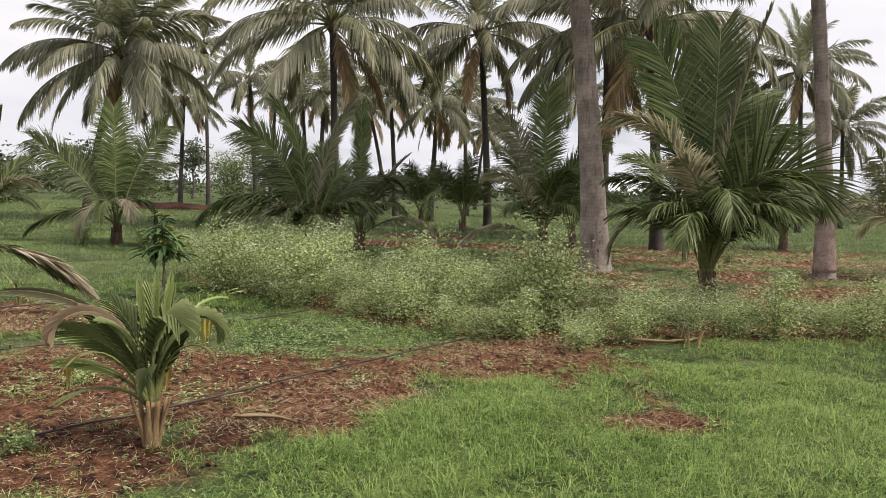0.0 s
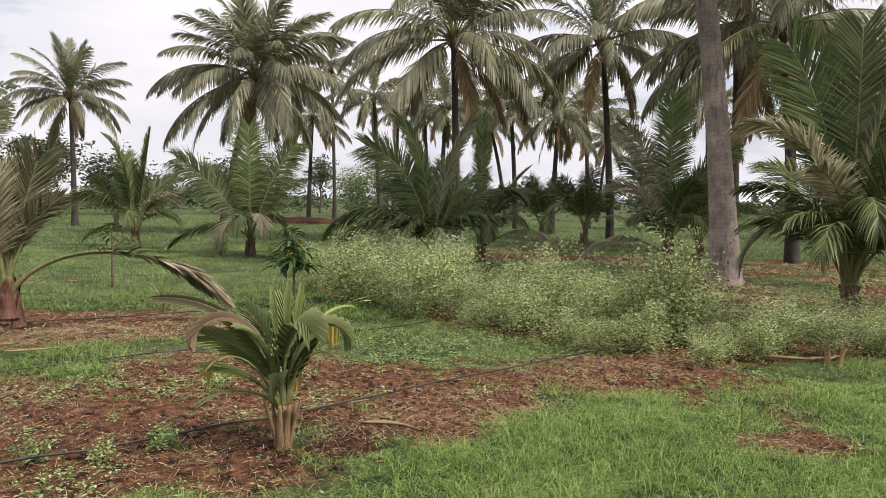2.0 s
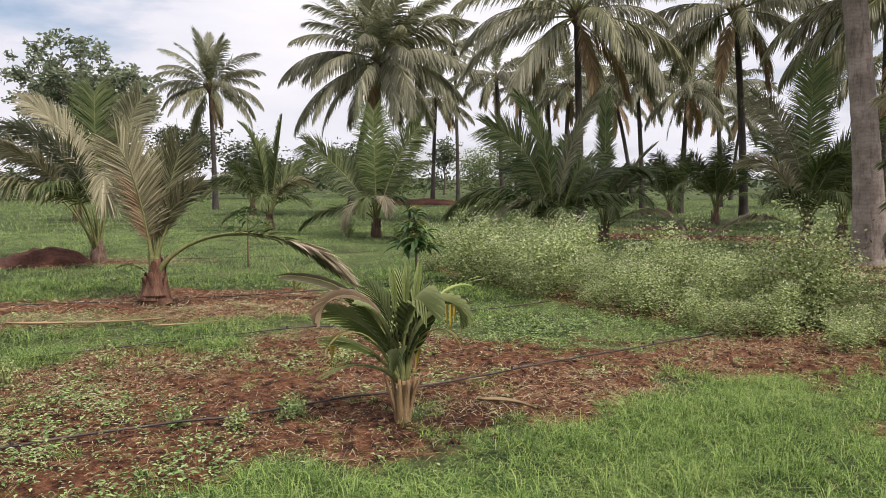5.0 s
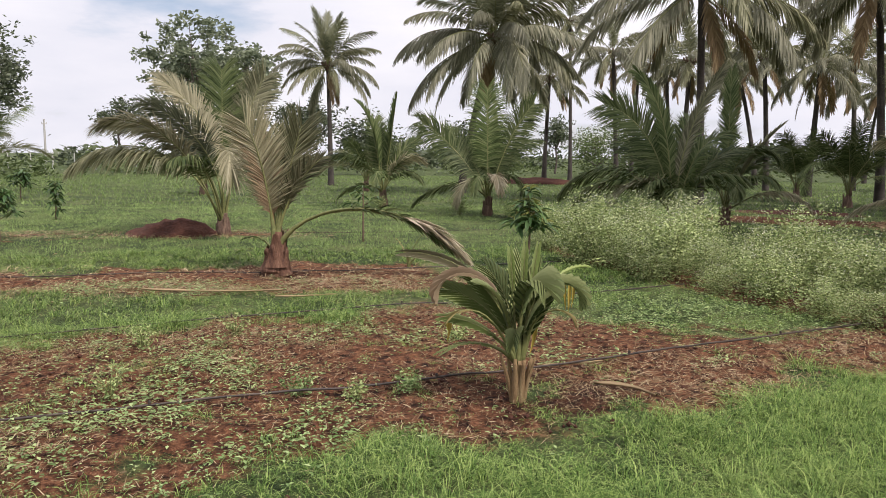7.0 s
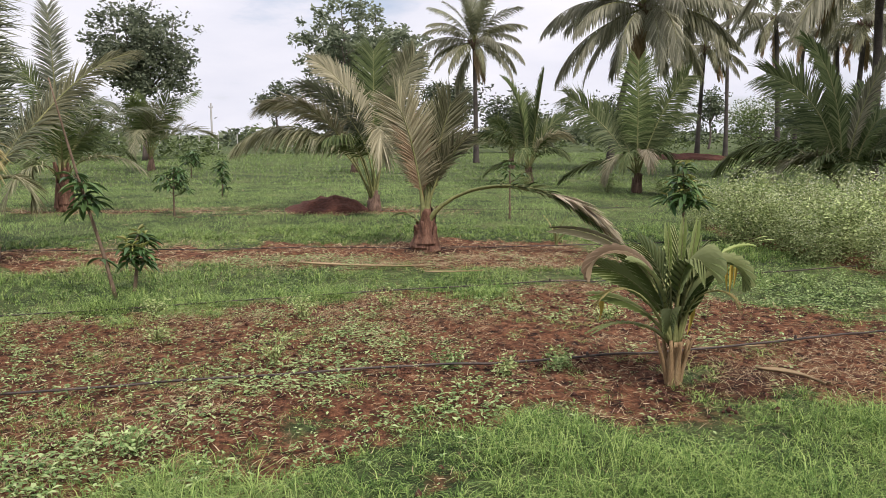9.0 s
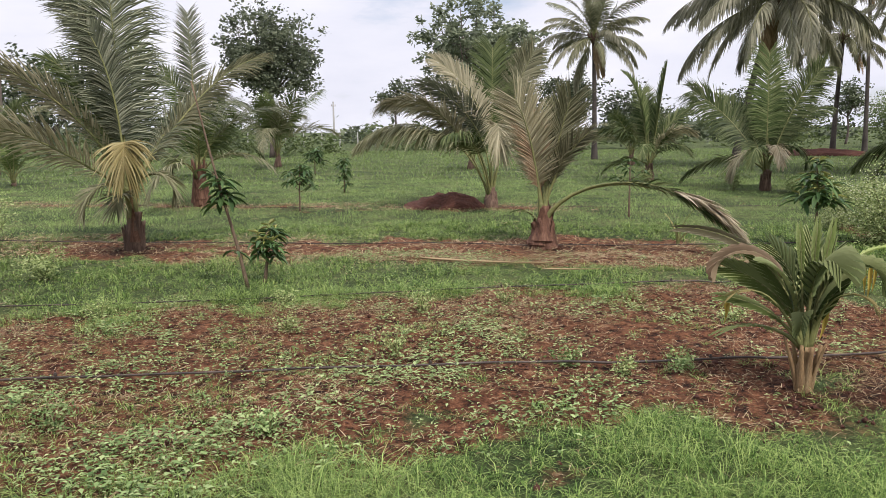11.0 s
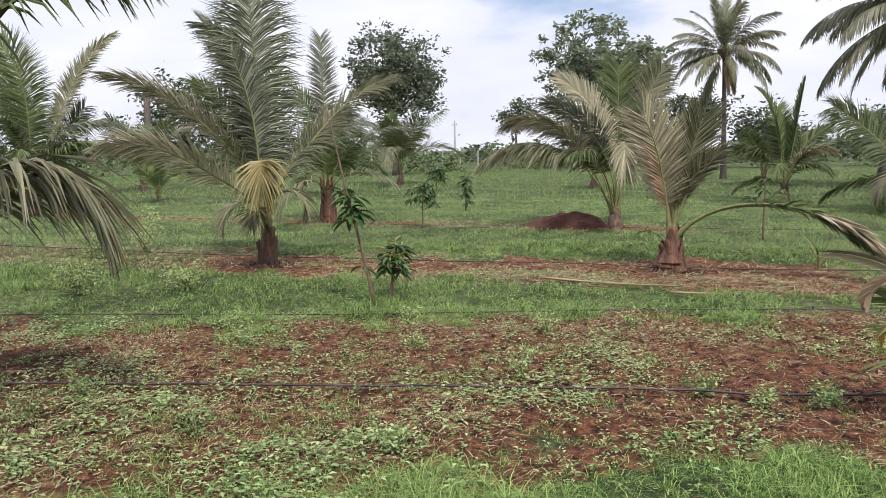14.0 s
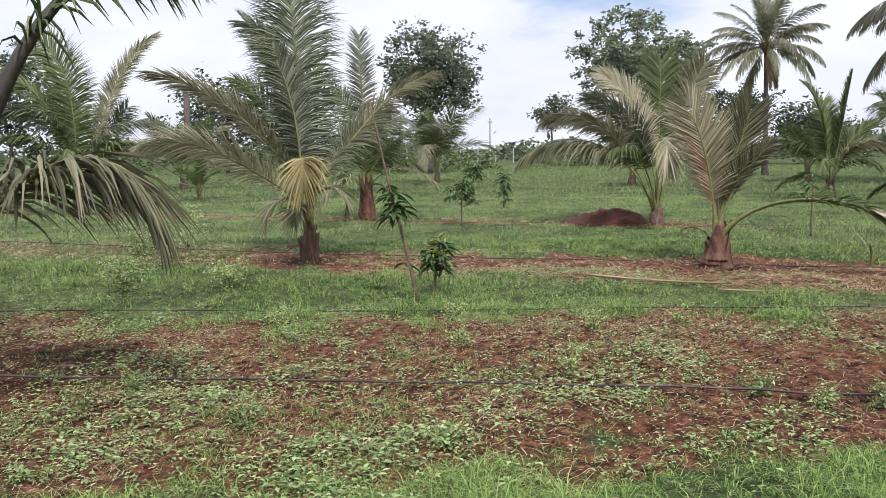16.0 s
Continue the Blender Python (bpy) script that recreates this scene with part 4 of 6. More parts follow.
# palm beside the earth mound
young_palm("young coconut palm with long leaning stalks beside earth mound", -10.0, 11.2, [
    (84, 87, 3.05, 6, 0, LEAF_GREEN, bow(0.26, 1.4, 0.72, 0.2, 0.36, fan=True)),
    (15, 79, 3.02, 20, 0, LEAF_OLIVE, bow(0.28, 2.35, 0.62, 0.2, 0.4, fan=True)),
    (170, 96, 3.08, 68, 58, LEAF_DUSTY, bow(0.27, 1.35, 0.56, 0.4, 0.46)),
    (190, 96, 2.84, 78, 50, LEAF_PALE, bow(0.22, 1.1, 0.62, 0.5, 0.42)),
    (200, 67, 3.24, 100, 45, LEAF_DUSTY, bow(0.21, 2.35, 0.6, 0.7, 0.36)),
    (185, 73, 3.53, 120, 14, LEAF_OLIVE, bow(0.16, 1.35, 0.75, 1.6, 0.34)),
    (176, 80, 2.9, 88, 30, LEAF_PALE, bow(0.2, 1.6, 0.6, 0.9, 0.4)),
    (276, 86, 2.7, 178, 0, LEAF_DUSTY, bow(0.25, 2.0, 0.8, 0.4, 0.58, forward=(40, 12))),
    (240, 72, 2.4, 97, 20, LEAF_DEEP, bow(0.25, 1.5, 0.62, 1.0, 0.4)),
    (60, 69, 2.65, 64, 0, LEAF_DEEP, {}), (130, 69, 2.65, 64, 0, LEAF_DEEP, {})], (0.4, 0.14, 0.06, 1.3), 44, dense=62)

# palm behind it in the third row, brown bulged stem
young_palm("coconut palm with brown sheathed stem in third row", -14.9, 7.75, [
    (110, 89, 3.1, 5, 0, LEAF_PALE, bow(0.97, 1.6, 0.5, 0.2, 0.2, fan=True)),
    (170, 82, 2.05, 45, 0, LEAF_GREEN, bow(0.97, 3.1, 0.5, 0.3, 0.2, fan=True)),
    (10, 79, 1.92, 125, -34, LEAF_PALE, bow(0.96, 2.6, 0.6, 0.8, 0.2)),
    (350, 60, 2.2, 64, 10, LEAF_PALE, bow(0.9, 1.4, 0.55))] + spray(2, 8, 2.0, (LEAF_GREEN, LEAF_DEEP, LEAF_OLIVE), 25, 80), (0.85, 0.17, 0.065, 1.15), 45, stubs=8, flaps=6, stem_mat=SHEATH_RED, width=0.028)

# big bushy palm behind the weeds
young_palm("large bushy young coconut palm with fanned green fronds", 3.6, 10.6, [
    (165, 82, 3.37, 25, 0, LEAF_FRESH, bow(0.71, 2.1, 0.88, 0.14, 0.24, fan=True, forward=(56, 30))),
    (86, 88, 3.35, 6, 0, LEAF_GREEN, bow(0.72, 1.6, 0.8, 0.16, 0.26, fan=True)),
    (15, 91, 3.44, 20, 20, LEAF_OLIVE, bow(0.72, 0.7, 0.32, 0.3, 0.26, vee=62, forward=(30, 10))),
    (345, 82, 2.48, 166, -62, LEAF_DEEP, bow(0.72, 1.85, 0.9, 0.3, 0.24, forward=(70, 24))),
    (190, 79, 2.69, 105, 42, LEAF_DUSTY, bow(0.72, 2.6, 0.5, 0.6, 0.3)),
    (180, 67, 1.93, 85, 25, LEAF_DEEP, bow(0.71, 1.85, 0.52, 0.9, 0.25)),
    (200, 84, 2.05, 172, 14, LEAF_OLIVE, bow(0.68, 1.0, 0.52, 0.7, 0.3)),
    (238, 84, 2.0, 112, 30, LEAF_DUSTY, bow(0.6, 2.4, 0.5, 0.5, 0.42)),
    (335, 78, 2.1, 120, -10, LEAF_DEEP, bow(0.6, 1.9, 0.75, 0.8, 0.3)),
    (15, 84, 2.4, 48, 0, LEAF_DEEP, bow(0.6, 1.85, 0.8, 0.2, 0.3, fan=True)),
    (60, 84, 2.9, 40, 0, LEAF_GREEN, bow(0.6, 1.5, 0.85, 0.2, 0.3, fan=True)),
    (280, 78, 2.4, 150, 0, LEAF_DEEP, bow(0.5, 1.75, 0.7, 0.9, 0.32)),
    (260, 60, 2.2, 125, 10, LEAF_DEEP, bow(0.5, 1.7, 0.65, 1.0, 0.32)),
    (310, 70, 2.0, 100, 0, LEAF_DEEP, bow(0.5, 1.5, 0.7, 0.9, 0.3)),
    (2, 66, 2.1, 92, 15, LEAF_DEEP, bow(0.5, 1.4, 0.65, 1.0)), (28, 70, 2.2, 84, 15, LEAF_DEEP, bow(0.5, 1.4, 0.65, 0.9)),
    (300, 70, 1.9, 108, 5, LEAF_DEEP, bow(0.5, 1.4, 0.7, 1.0)), (240, 74, 1.9, 100, 10, LEAF_DEEP, bow(0.5, 1.4, 0.7, 0.9)),
    (45, 72, 2.3, 66, 20, LEAF_DEEP, bow(0.5, 1.4, 0.7, 0.8)), (200, 68, 1.7, 84, 20, LEAF_DEEP, bow(0.5, 1.4, 0.7, 0.9)), (325, 76, 1.9, 92, 10, LEAF_DEEP, bow(0.5, 1.4, 0.7, 0.8)),
    (90, 71, 2.4, 60, 0, LEAF_DEEP, bow(0.5, 1.4, 0.75)), (140, 73, 2.4, 60, 20, LEAF_DEEP, bow(0.5, 1.4, 0.75))],
    (0.5, 0.13, 0.09), 46, dense=60, leaf=0.8, width=0.026, rib=0.021, stubs=6, flaps=3)

# two palms close together behind the thicket
young_palm("young coconut palm with dark glossy low fronds", -2.6, 15.6, [
    (172, 78, 3.0, 62, 0, LEAF_GREEN, bow(0.41, 1.9, 0.75, 0.25, 0.22, fan=True)),
    (20, 96, 3.15, 40, 20, LEAF_OLIVE, bow(0.4, 0.85, 0.4, 0.2, 0.25, fan=True, forward=(30, 12))),
    (165, 85, 3.1, 40, 20, LEAF_GREEN, bow(0.41, 2.6, 0.46, 0.2, 0.25, fan=True, forward=(34, 12))),
    (185, 70, 2.87, 125, 25, LEAF_DEEP, bow(0.41, 1.1, 0.75, 1.1, 0.25)),
    (196, 58, 2.4, 110, 25, LEAF_DEEP, bow(0.38, 1.3, 0.7, 1.0, 0.25)),
    (225, 67, 2.07, 120, 25, LEAF_OLIVE, bow(0.3, 1.35, 0.8, 0.5, 0.24, width=0.036)),
    (10, 79, 2.18, 90, -35, LEAF_GREEN, bow(0.4, 3.0, 0.55, 0.7, 0.25)),
    (275, 62, 2.0, 130, 0, LEAF_DEEP, bow(0.35, 1.4, 0.65, 0.9)),
    (333, 70, 1.9, 100, -10, LEAF_DEEP, bow(0.35, 1.6, 0.65, 0.9)),
    (30, 72, 2.2, 64, -20, LEAF_DEEP, bow(0.35, 1.4, 0.7)),
    (245, 70, 1.8, 112, 20, LEAF_DEEP, bow(0.35, 1.4, 0.65, 0.9)),
    (150, 74, 2.2, 60, 40, LEAF_DEEP, bow(0.35, 1.5, 0.7)),
    (80, 78, 2.5, 40, 10, LEAF_DEEP, bow(0.35, 1.4, 0.7))], (0.4, 0.14, 0.08, 1.3), 47, dense=64, leaf=0.7, width=0.032)
young_palm("young coconut palm leaning fronds, paired with another", -1.95, 18.2, [
    (92, 88, 3.05, 8, 0, LEAF_GREEN, bow(0.54, 2.4, 0.48, 0.2, 0.3, fan=True, forward=(40, 14))),
    (10, 70, 2.14, 25, 10, LEAF_OLIVE, bow(0.53, 1.1, 0.32, 0.3, 0.3, vee=60, forward=(28, 10))),
    (345, 85, 1.99, 160, -24, LEAF_GREEN, bow(0.6, 2.35, 0.6, 0.8, 0.25)),
    (355, 34, 1.99, 95, 6, LEAF_DUSTY, bow(0.39, 2.1, 0.5, 1.1, 0.3)),
    (200, 73, 1.45, 165, 10, LEAF_DEEP, bow(0.53, 1.6, 0.6, 0.9)),
    (20, 74, 1.9, 60, -20, LEAF_DEEP, bow(0.5, 1.4, 0.65)),
    (130, 75, 2.1, 60, 0, LEAF_DEEP, bow(0.5, 1.4, 0.65, 0.3, 0.25, fan=True)),
    (320, 66, 1.7, 110, 0, LEAF_DEEP, bow(0.5, 1.5, 0.6, 0.9)),
    (280, 64, 1.8, 130, 0, LEAF_DEEP, bow(0.5, 1.4, 0.6, 0.9))], (0.45, 0.13, 0.08, 1.3), 48, dense=64, leaf=0.68, width=0.032)
young_palm("young coconut palm with fresh upright frond behind weeds", 2.25, 17.9, [
    (82, 88, 3.45, 8, 0, LEAF_FRESH, bow(0.75, 1.5, 0.75, 0.18, 0.25, fan=True)),
    (170, 88, 3.09, 50, 0, LEAF_OLIVE, bow(0.75, 1.35, 0.6, 0.5, 0.25, fan=True)),
    (195, 70, 2.13, 95, 42, LEAF_DUSTY, bow(0.63, 2.35, 0.56, 0.6, 0.25)),
    (215, 28, 2.35, 75, 22, LEAF_DUSTY, bow(0.39, 1.6, 0.52, 0.8, 0.3)),
    (340, 88, 1.84, 160, -24, LEAF_FRESH, bow(0.76, 2.85, 0.6, 0.5, 0.3)),
    (5, 78, 2.7, 50, -60, LEAF_GREEN, bow(0.6, 1.4, 0.62)), (350, 62, 2.3, 90, -10, LEAF_DEEP, bow(0.6, 1.4, 0.6, 0.9)), (240, 66, 2.0, 104, 20, LEAF_DEEP, bow(0.5, 1.4, 0.65, 0.9)),
    (300, 66, 2.0, 110, 0, LEAF_DEEP, bow(0.5, 1.4, 0.65, 0.9)), (140, 76, 2.6, 50, 30, LEAF_DEEP, bow(0.6, 1.4, 0.7)), (30, 74, 2.4, 56, -30, LEAF_DEEP, bow(0.6, 1.4, 0.7))], (0.6, 0.14, 0.09, 1.3), 49, dense=64, leaf=0.72, width=0.032)
young_palm("young coconut palm with broad fan of dark fronds and dry skirt", -7.75, 18.5, [
    (100, 87, 3.04, 6, 0, LEAF_GREEN, bow(0.5, 1.2, 0.78, 0.3, 0.26, fan=True)),
    (15, 73, 2.9, 25, 0, LEAF_DEEP, bow(0.5, 1.85, 0.7, 0.35, 0.25, fan=True)),
    (165, 61, 2.95, 30, 0, LEAF_DEEP, bow(0.5, 1.1, 0.8, 0.4, 0.25, fan=True)),
    (195, 52, 2.17, 95, 28, LEAF_DEEP, bow(0.48, 0.7, 0.58, 0.8)),
    (225, 84, 1.59, 172, 10, LEAF_DUSTY, bow(0.7, 0.7, 0.55, 0.9, 0.3)),
    (288, 80, 1.5, 168, 0, LEAF_STRAW, bow(0.6, 1.2, 0.5, 0.9, 0.35)),
    (335, 79, 1.51, 178, -10, LEAF_DEEP, bow(0.56, 1.35, 0.55, 1.0)),
    (30, 70, 2.3, 60, -40, LEAF_DEEP, bow(0.5, 1.4, 0.65, 0.7)),
    (146, 70, 2.4, 44, 0, LEAF_DEEP, bow(0.5, 1.4, 0.65, 0.25, 0.25, fan=True)),
    (255, 62, 1.7, 130, 10, LEAF_DEEP, bow(0.5, 1.4, 0.55, 0.9)),
    (85, 76, 2.6, 50, 0, LEAF_DEEP, bow(0.5, 1.4, 0.7))], (0.5, 0.13, 0.08, 1.3), 50, dense=64, leaf=0.75, width=0.034)

# two more along the third and fourth rows
young_palm("young coconut palm with spreading fronds in the grass", -11.6, 19.8, [
    (20, 82, 2.79, 0, 20, LEAF_GREEN, bow(0.55, 2.0, 0.46, 0.3, 0.25, vee=50, forward=(32, 10))),
    (160, 82, 2.76, 40, 20, LEAF_GREEN, bow(0.55, 3.3, 0.5, 0.3, 0.25, vee=45, forward=(34, 10))),
    (190, 61, 2.51, 125, 22, LEAF_DEEP, bow(0.55, 1.85, 0.72, 0.9, 0.22)),
    (350, 67, 1.75, 105, -42, LEAF_DUSTY, bow(0.55, 2.1, 0.56, 0.7, 0.22)),
    (205, 28, 1.51, 70, 30, LEAF_DEEP, bow(0.47, 1.1, 0.52, 0.7)),
    (110, 82, 2.4, 30, 0, LEAF_DEEP, bow(0.55, 1.6, 0.62, 0.2, 0.22, fan=True)),
    (330, 60, 1.6, 110, 0, LEAF_DEEP, bow(0.5, 1.4, 0.55, 0.9)),
    (20, 76, 2.0, 50, -40, LEAF_DEEP, bow(0.5, 1.4, 0.6)),
    (260, 62, 1.7, 124, 0, LEAF_DEEP, bow(0.5, 1.4, 0.55, 0.9))], (0.5, 0.13, 0.08, 1.3), 61, dense=64, width=0.036)
young_palm("large young coconut palm with tall upright fronds", -21.4, 3.2, [
    (150, 92, 4.3, 70, 0, LEAF_DEEP, bow(0.71, 3.35, 1.0, 0.25, 0.2, fan=True, width=0.036)),
    (15, 70, 4.6, 40, -60, LEAF_OLIVE, bow(0.7, 3.35, 0.5, 0.4, 0.26)),
    (190, 88, 3.29, 145, 32, LEAF_PALE, bow(0.71, 1.85, 0.75, 0.8, 0.28)),
    (30, 58, 2.7, 10, 0, LEAF_DEEP, bow(0.7, 1.6, 0.65, 0.3, 0.2, fan=True)),
    (172, 84, 3.7, 70, 40, LEAF_GREEN, bow(0.7, 1.8, 0.8, 0.7)),
    (350, 76, 3.0, 96, -20, LEAF_PALE, bow(0.7, 1.5, 0.8, 0.9)),
    (198, 73, 2.6, 100, 10, LEAF_DEEP, bow(0.6, 1.7, 0.8, 0.9)),
    (318, 67, 2.6, 95, 0, LEAF_DEEP, bow(0.6, 1.5, 0.8, 0.9)),
    (260, 70, 2.4, 115, 0, LEAF_DEEP, bow(0.6, 1.5, 0.75, 0.9)),
    (100, 74, 3.4, 50, 0, LEAF_DEEP, bow(0.6, 1.5, 0.85))], (0.7, 0.18, 0.1, 1.3), 62, dense=54, width=0.036)

PLAIN = "young coconut palm with spreading green fronds in the grass"
for lab, x, y, n, ln, stem, sd, mats in (
        ("small coconut seedling in pale weeds", -25.2, 7.3, 9, 1.3, (0.2, 0.06, 0.05), 63, (LEAF_FRESH, LEAF_GREEN)),
        (PLAIN, -29.0, 18.9, 12, 3.6, (0.7, 0.16, 0.05, 1.3), 64, (LEAF_GREEN, LEAF_OLIVE)),
        (PLAIN, -24.6, 12.9, 10, 2.6, (0.5, 0.16, 0.05, 1.3), 65, (LEAF_DEEP, LEAF_GREEN)),
        (PLAIN, 10.0, 22.9, 12, 2.4, (0.6, 0.14, 0.05, 1.3), 66, (LEAF_DEEP, LEAF_GREEN, LEAF_OLIVE)),
        ("young coconut palm with pale dusty fronds", 9.0, 14.9, 13, 2.5, (0.7, 0.16, 0.05, 1.3), 67, (LEAF_GREEN, LEAF_OLIVE, LEAF_DUSTY)),
        (PLAIN, 0.7, 28.0, 12, 2.6, (0.6, 0.15, 0.05, 1.3), 68, (LEAF_DEEP, LEAF_GREEN)),
        (PLAIN, -0.9, 31.0, 11, 2.4, (0.6, 0.15, 0.05, 1.3), 69, (LEAF_DEEP, LEAF_GREEN)),
        (PLAIN, 3.3, 20.2, 12, 2.2, (0.6, 0.15, 0.05, 1.3), 70, (LEAF_DEEP, LEAF_GREEN)),
        (PLAIN, -17.5, 28.5, 11, 2.6, (0.6, 0.15, 0.05, 1.3), 71, (LEAF_DEEP, LEAF_OLIVE)),
        (PLAIN, -33.0, 9.0, 11, 3.0, (0.6, 0.16, 0.05, 1.3), 72, (LEAF_GREEN, LEAF_OLIVE)),
        (PLAIN, -20.5, 22.0, 10, 2.2, (0.4, 0.15, 0.1), 73, (LEAF_DUSTY, LEAF_OLIVE))):
    young_palm(lab, x, y, spray(sd, n, ln * 1.08, mats, 42, 88, sd * 31), stem, sd, dense=46, leaf=0.26 * ln, stubs=6)


# ---- broadleaf trees ----
def leaf_cards(rng, centres, size, flat=0.5, droop=0.0, slim=0.5):
    """Small pointed leaves (two triangles each) at the given places."""
    m = len(centres)
    d = unit(rng.normal(0, 1, (m, 3)) * np.array((1, 1, flat)) + np.array((0, 0, -droop)))
    b = unit(np.cross(d, rng.normal(0, 1, (m, 3))))
    ln = (size * rng.uniform(0.6, 1.3, m))[:, None]
    V = np.stack([centres, centres + d * ln * 0.5 + b * ln * slim * 0.5, centres + d * ln, centres + d * ln * 0.5 - b * ln * slim * 0.5], 1).reshape(-1, 3)
    o = np.arange(m)[:, None] * 4
    return V, np.concatenate([o + np.array((0, 1, 2)), o + np.array((0, 2, 3))])


def tree(label, x, y, height, fork, spread, leaves, seed, mat, size=0.28, clump=0.75, limbs=7, squash=0.8):
    rng = np.random.default_rng(seed)
    root = thing("tree", (x, y, 0), 0, label, "tree")
    r = height * 0.014
    s = np.linspace(0, 1, 7)
    chunks = [tube(np.stack([0.15 * np.sin(3 * s), 0.1 * s, -0.1 + fork * s], 1), r * (1.35 - 0.5 * s), 8, 0.04, rng)]
    top = np.array((0.15 * math.sin(3), 0.1, fork - 0.1))
    tips = []
    for k in range(limbs):
        a = k * 2.4 + rng.uniform(-0.4, 0.4)
        out = spread * rng.uniform(0.35, 0.8) * (0.4 if k == 0 else 1)
        rise = (height - fork) * (0.74 if k == 0 else rng.uniform(0.35, 0.85))
        end = top + np.array((out * math.cos(a), out * math.sin(a), rise))
        bend = np.array((0.2 * out * math.cos(a), 0.2 * out * math.sin(a), -0.12 * rise))
        P = top + (end - top) * s[:, None] + bend * np.sin(np.pi * s)[:, None]
        chunks.append(tube(P, r * 0.62 * (1 - 0.8 * s), 6, 0.04, rng))
        tips.append(end)
        for j in range(5):
            t0 = rng.uniform(0.35, 0.9)
            p0 = top + (end - top) * t0 + bend * math.sin(math.pi * t0)
            v = unit(rng.normal(0, 1, 3) * np.array((1, 1, 0.6)) + 0.6 * unit(end - top)) * spread * rng.uniform(0.25, 0.5)
            q = np.linspace(0, 1, 4)[:, None]
            chunks.append(tube(p0 + v * q, r * 0.22 * np.array((1, 0.75, 0.5, 0.2)), 4))
            tips.append(p0 + v)
    v, f = join(chunks)
    part("trunk", mesh_of("trunk", v, f, [BARK], None, True), root)
    tips = np.array(tips)
    # clumps of leaves round the tips, each clump of a few tufts
    pick = rng.integers(len(tips), size=leaves)
    tuft = rng.normal(0, clump * 0.75, (len(tips) * 7, 3)) * np.array((1, 1, squash))
    c = tips[pick] + tuft[pick * 7 + rng.integers(7, size=leaves)] + rng.normal(0, clump * 0.3, (leaves, 3)) * np.array((1, 1, 0.7))
    V, F = leaf_cards(rng, c, size)
    part("crown", bulk_mesh("crown", V, F, mat), root)
    return root


tree("tall open-crowned tree with dark leaf clumps against sky", -43.6, 48.2, 13.4, 4.4, 5.6, 13500, 81, TREE_LEAF_MID, 0.4, 0.7, 14, 0.7)
tree("broad round-crowned green tree at the field's edge", -40.4, 26.0, 9.2, 3.8, 2.3, 13000, 82, TREE_LEAF_MID, 0.25, 0.7, 13, 0.8)
tree("low wispy tree behind the field", -56.1, 49.8, 6.6, 3.2, 2.4, 2600, 83, TREE_LEAF, 0.28, 0.6, 7, 0.6)
tree("dark bushy tree behind the palms", -46.8, 64.8, 7.6, 2.6, 3.2, 4200, 84, TREE_LEAF, 0.36, 0.9)
tree("dark bushy tree behind the palms", -57.0, 19.0, 6.6, 1.6, 3.4, 4600, 85, TREE_LEAF, 0.34, 0.95)
tree("dark bushy tree behind the palms", -57.0, 5.0, 8.6, 2.2, 3.4, 4600, 86, TREE_LEAF, 0.34, 0.95)
tree("slender young tree beyond the grove", -23.0, 71.4, 6.0, 2.4, 1.5, 1500, 87, TREE_LEAF, 0.3, 0.55)
tree("wispy green tree beyond the grove", -16.5, 62.0, 4.4, 1.0, 2.6, 5200, 88, TREE_LEAF_PALE, 0.18, 0.8)
tree("wispy green tree beyond the grove", -11.8, 60.0, 3.8, 0.8, 2.6, 5000, 89, TREE_LEAF_PALE, 0.18, 0.8)
tree("dense dark tree beyond the grove", -27.0, 62.0, 4.6, 1.2, 2.4, 2600, 90, TREE_LEAF, 0.3, 0.9)
tree("dense dark tree beyond the grove", -32.0, 52.0, 4.4, 1.4, 2.4, 2600, 91, TREE_LEAF, 0.3, 0.9)

# bare broken palm stem by the far bushes
snag = thing("dead_palm", (-43.4, 12.3, 0), 0, "dead broken palm trunk among far bushes", "palm")
sv, sf = tube([(0, 0, -0.1), (0.05, 0, 2.2), (0.2, 0, 4.6), (0.1, 0, 4.9)], [0.22, 0.18, 0.16, 0.05], 8, 0.06, np.random.default_rng(3))
part("trunk", mesh_of("trunk", sv, sf, [BARK], None, True), snag)


def woods(name, label, spots, seed, per, size, mat):
    """Hedges and woods at the far edge of the fields."""
    rng = np.random.default_rng(seed)
    cs = []
    for x, y, w, h in spots:
        m = int(per * w * h / 12)
        tuft = rng.normal(0, 1, (max(6, int(w * h / 2.2)), 3)) * np.array((w * 0.3, w * 0.3, h * 0.2)) + np.array((x, y, h * 0.5))
        c = tuft[rng.integers(len(tuft), size=m)] + rng.normal(0, 0.42, (m, 3))
        c[:, 2] = np.abs(c[:, 2])
        cs.append(c)
    V, F = leaf_cards(rng, np.concatenate(cs), size)
    tagged(new(name, bulk_mesh(name, V, F, mat)), label, "woods", kind="stuff")


rw = np.random.default_rng(4)
spots = []
for k in range(120):
    a = radians(90 + rw.uniform(-42, 102))
    d = rw.uniform(88, 135)
    spots.append((d * math.cos(a), d * math.sin(a), rw.uniform(7, 14), rw.uniform(1.6, 3.6) * (0.7 if k % 3 else 1.2)))
woods("far_woods", "dark green line of trees and hedges beyond the fields", spots, 6, 130, 0.8, TREE_LEAF)
spots = []
for k in range(90):
    a = radians(90 + rw.uniform(-38, 98))
    d = rw.uniform(52, 82)
    spots.append((d * math.cos(a), d * math.sin(a), rw.uniform(2.5, 6), rw.uniform(0.8, 1.9)))
woods("far_scrub", "pale green scrub along the field's far edge", spots, 7, 330, 0.34, TREE_LEAF_PALE)


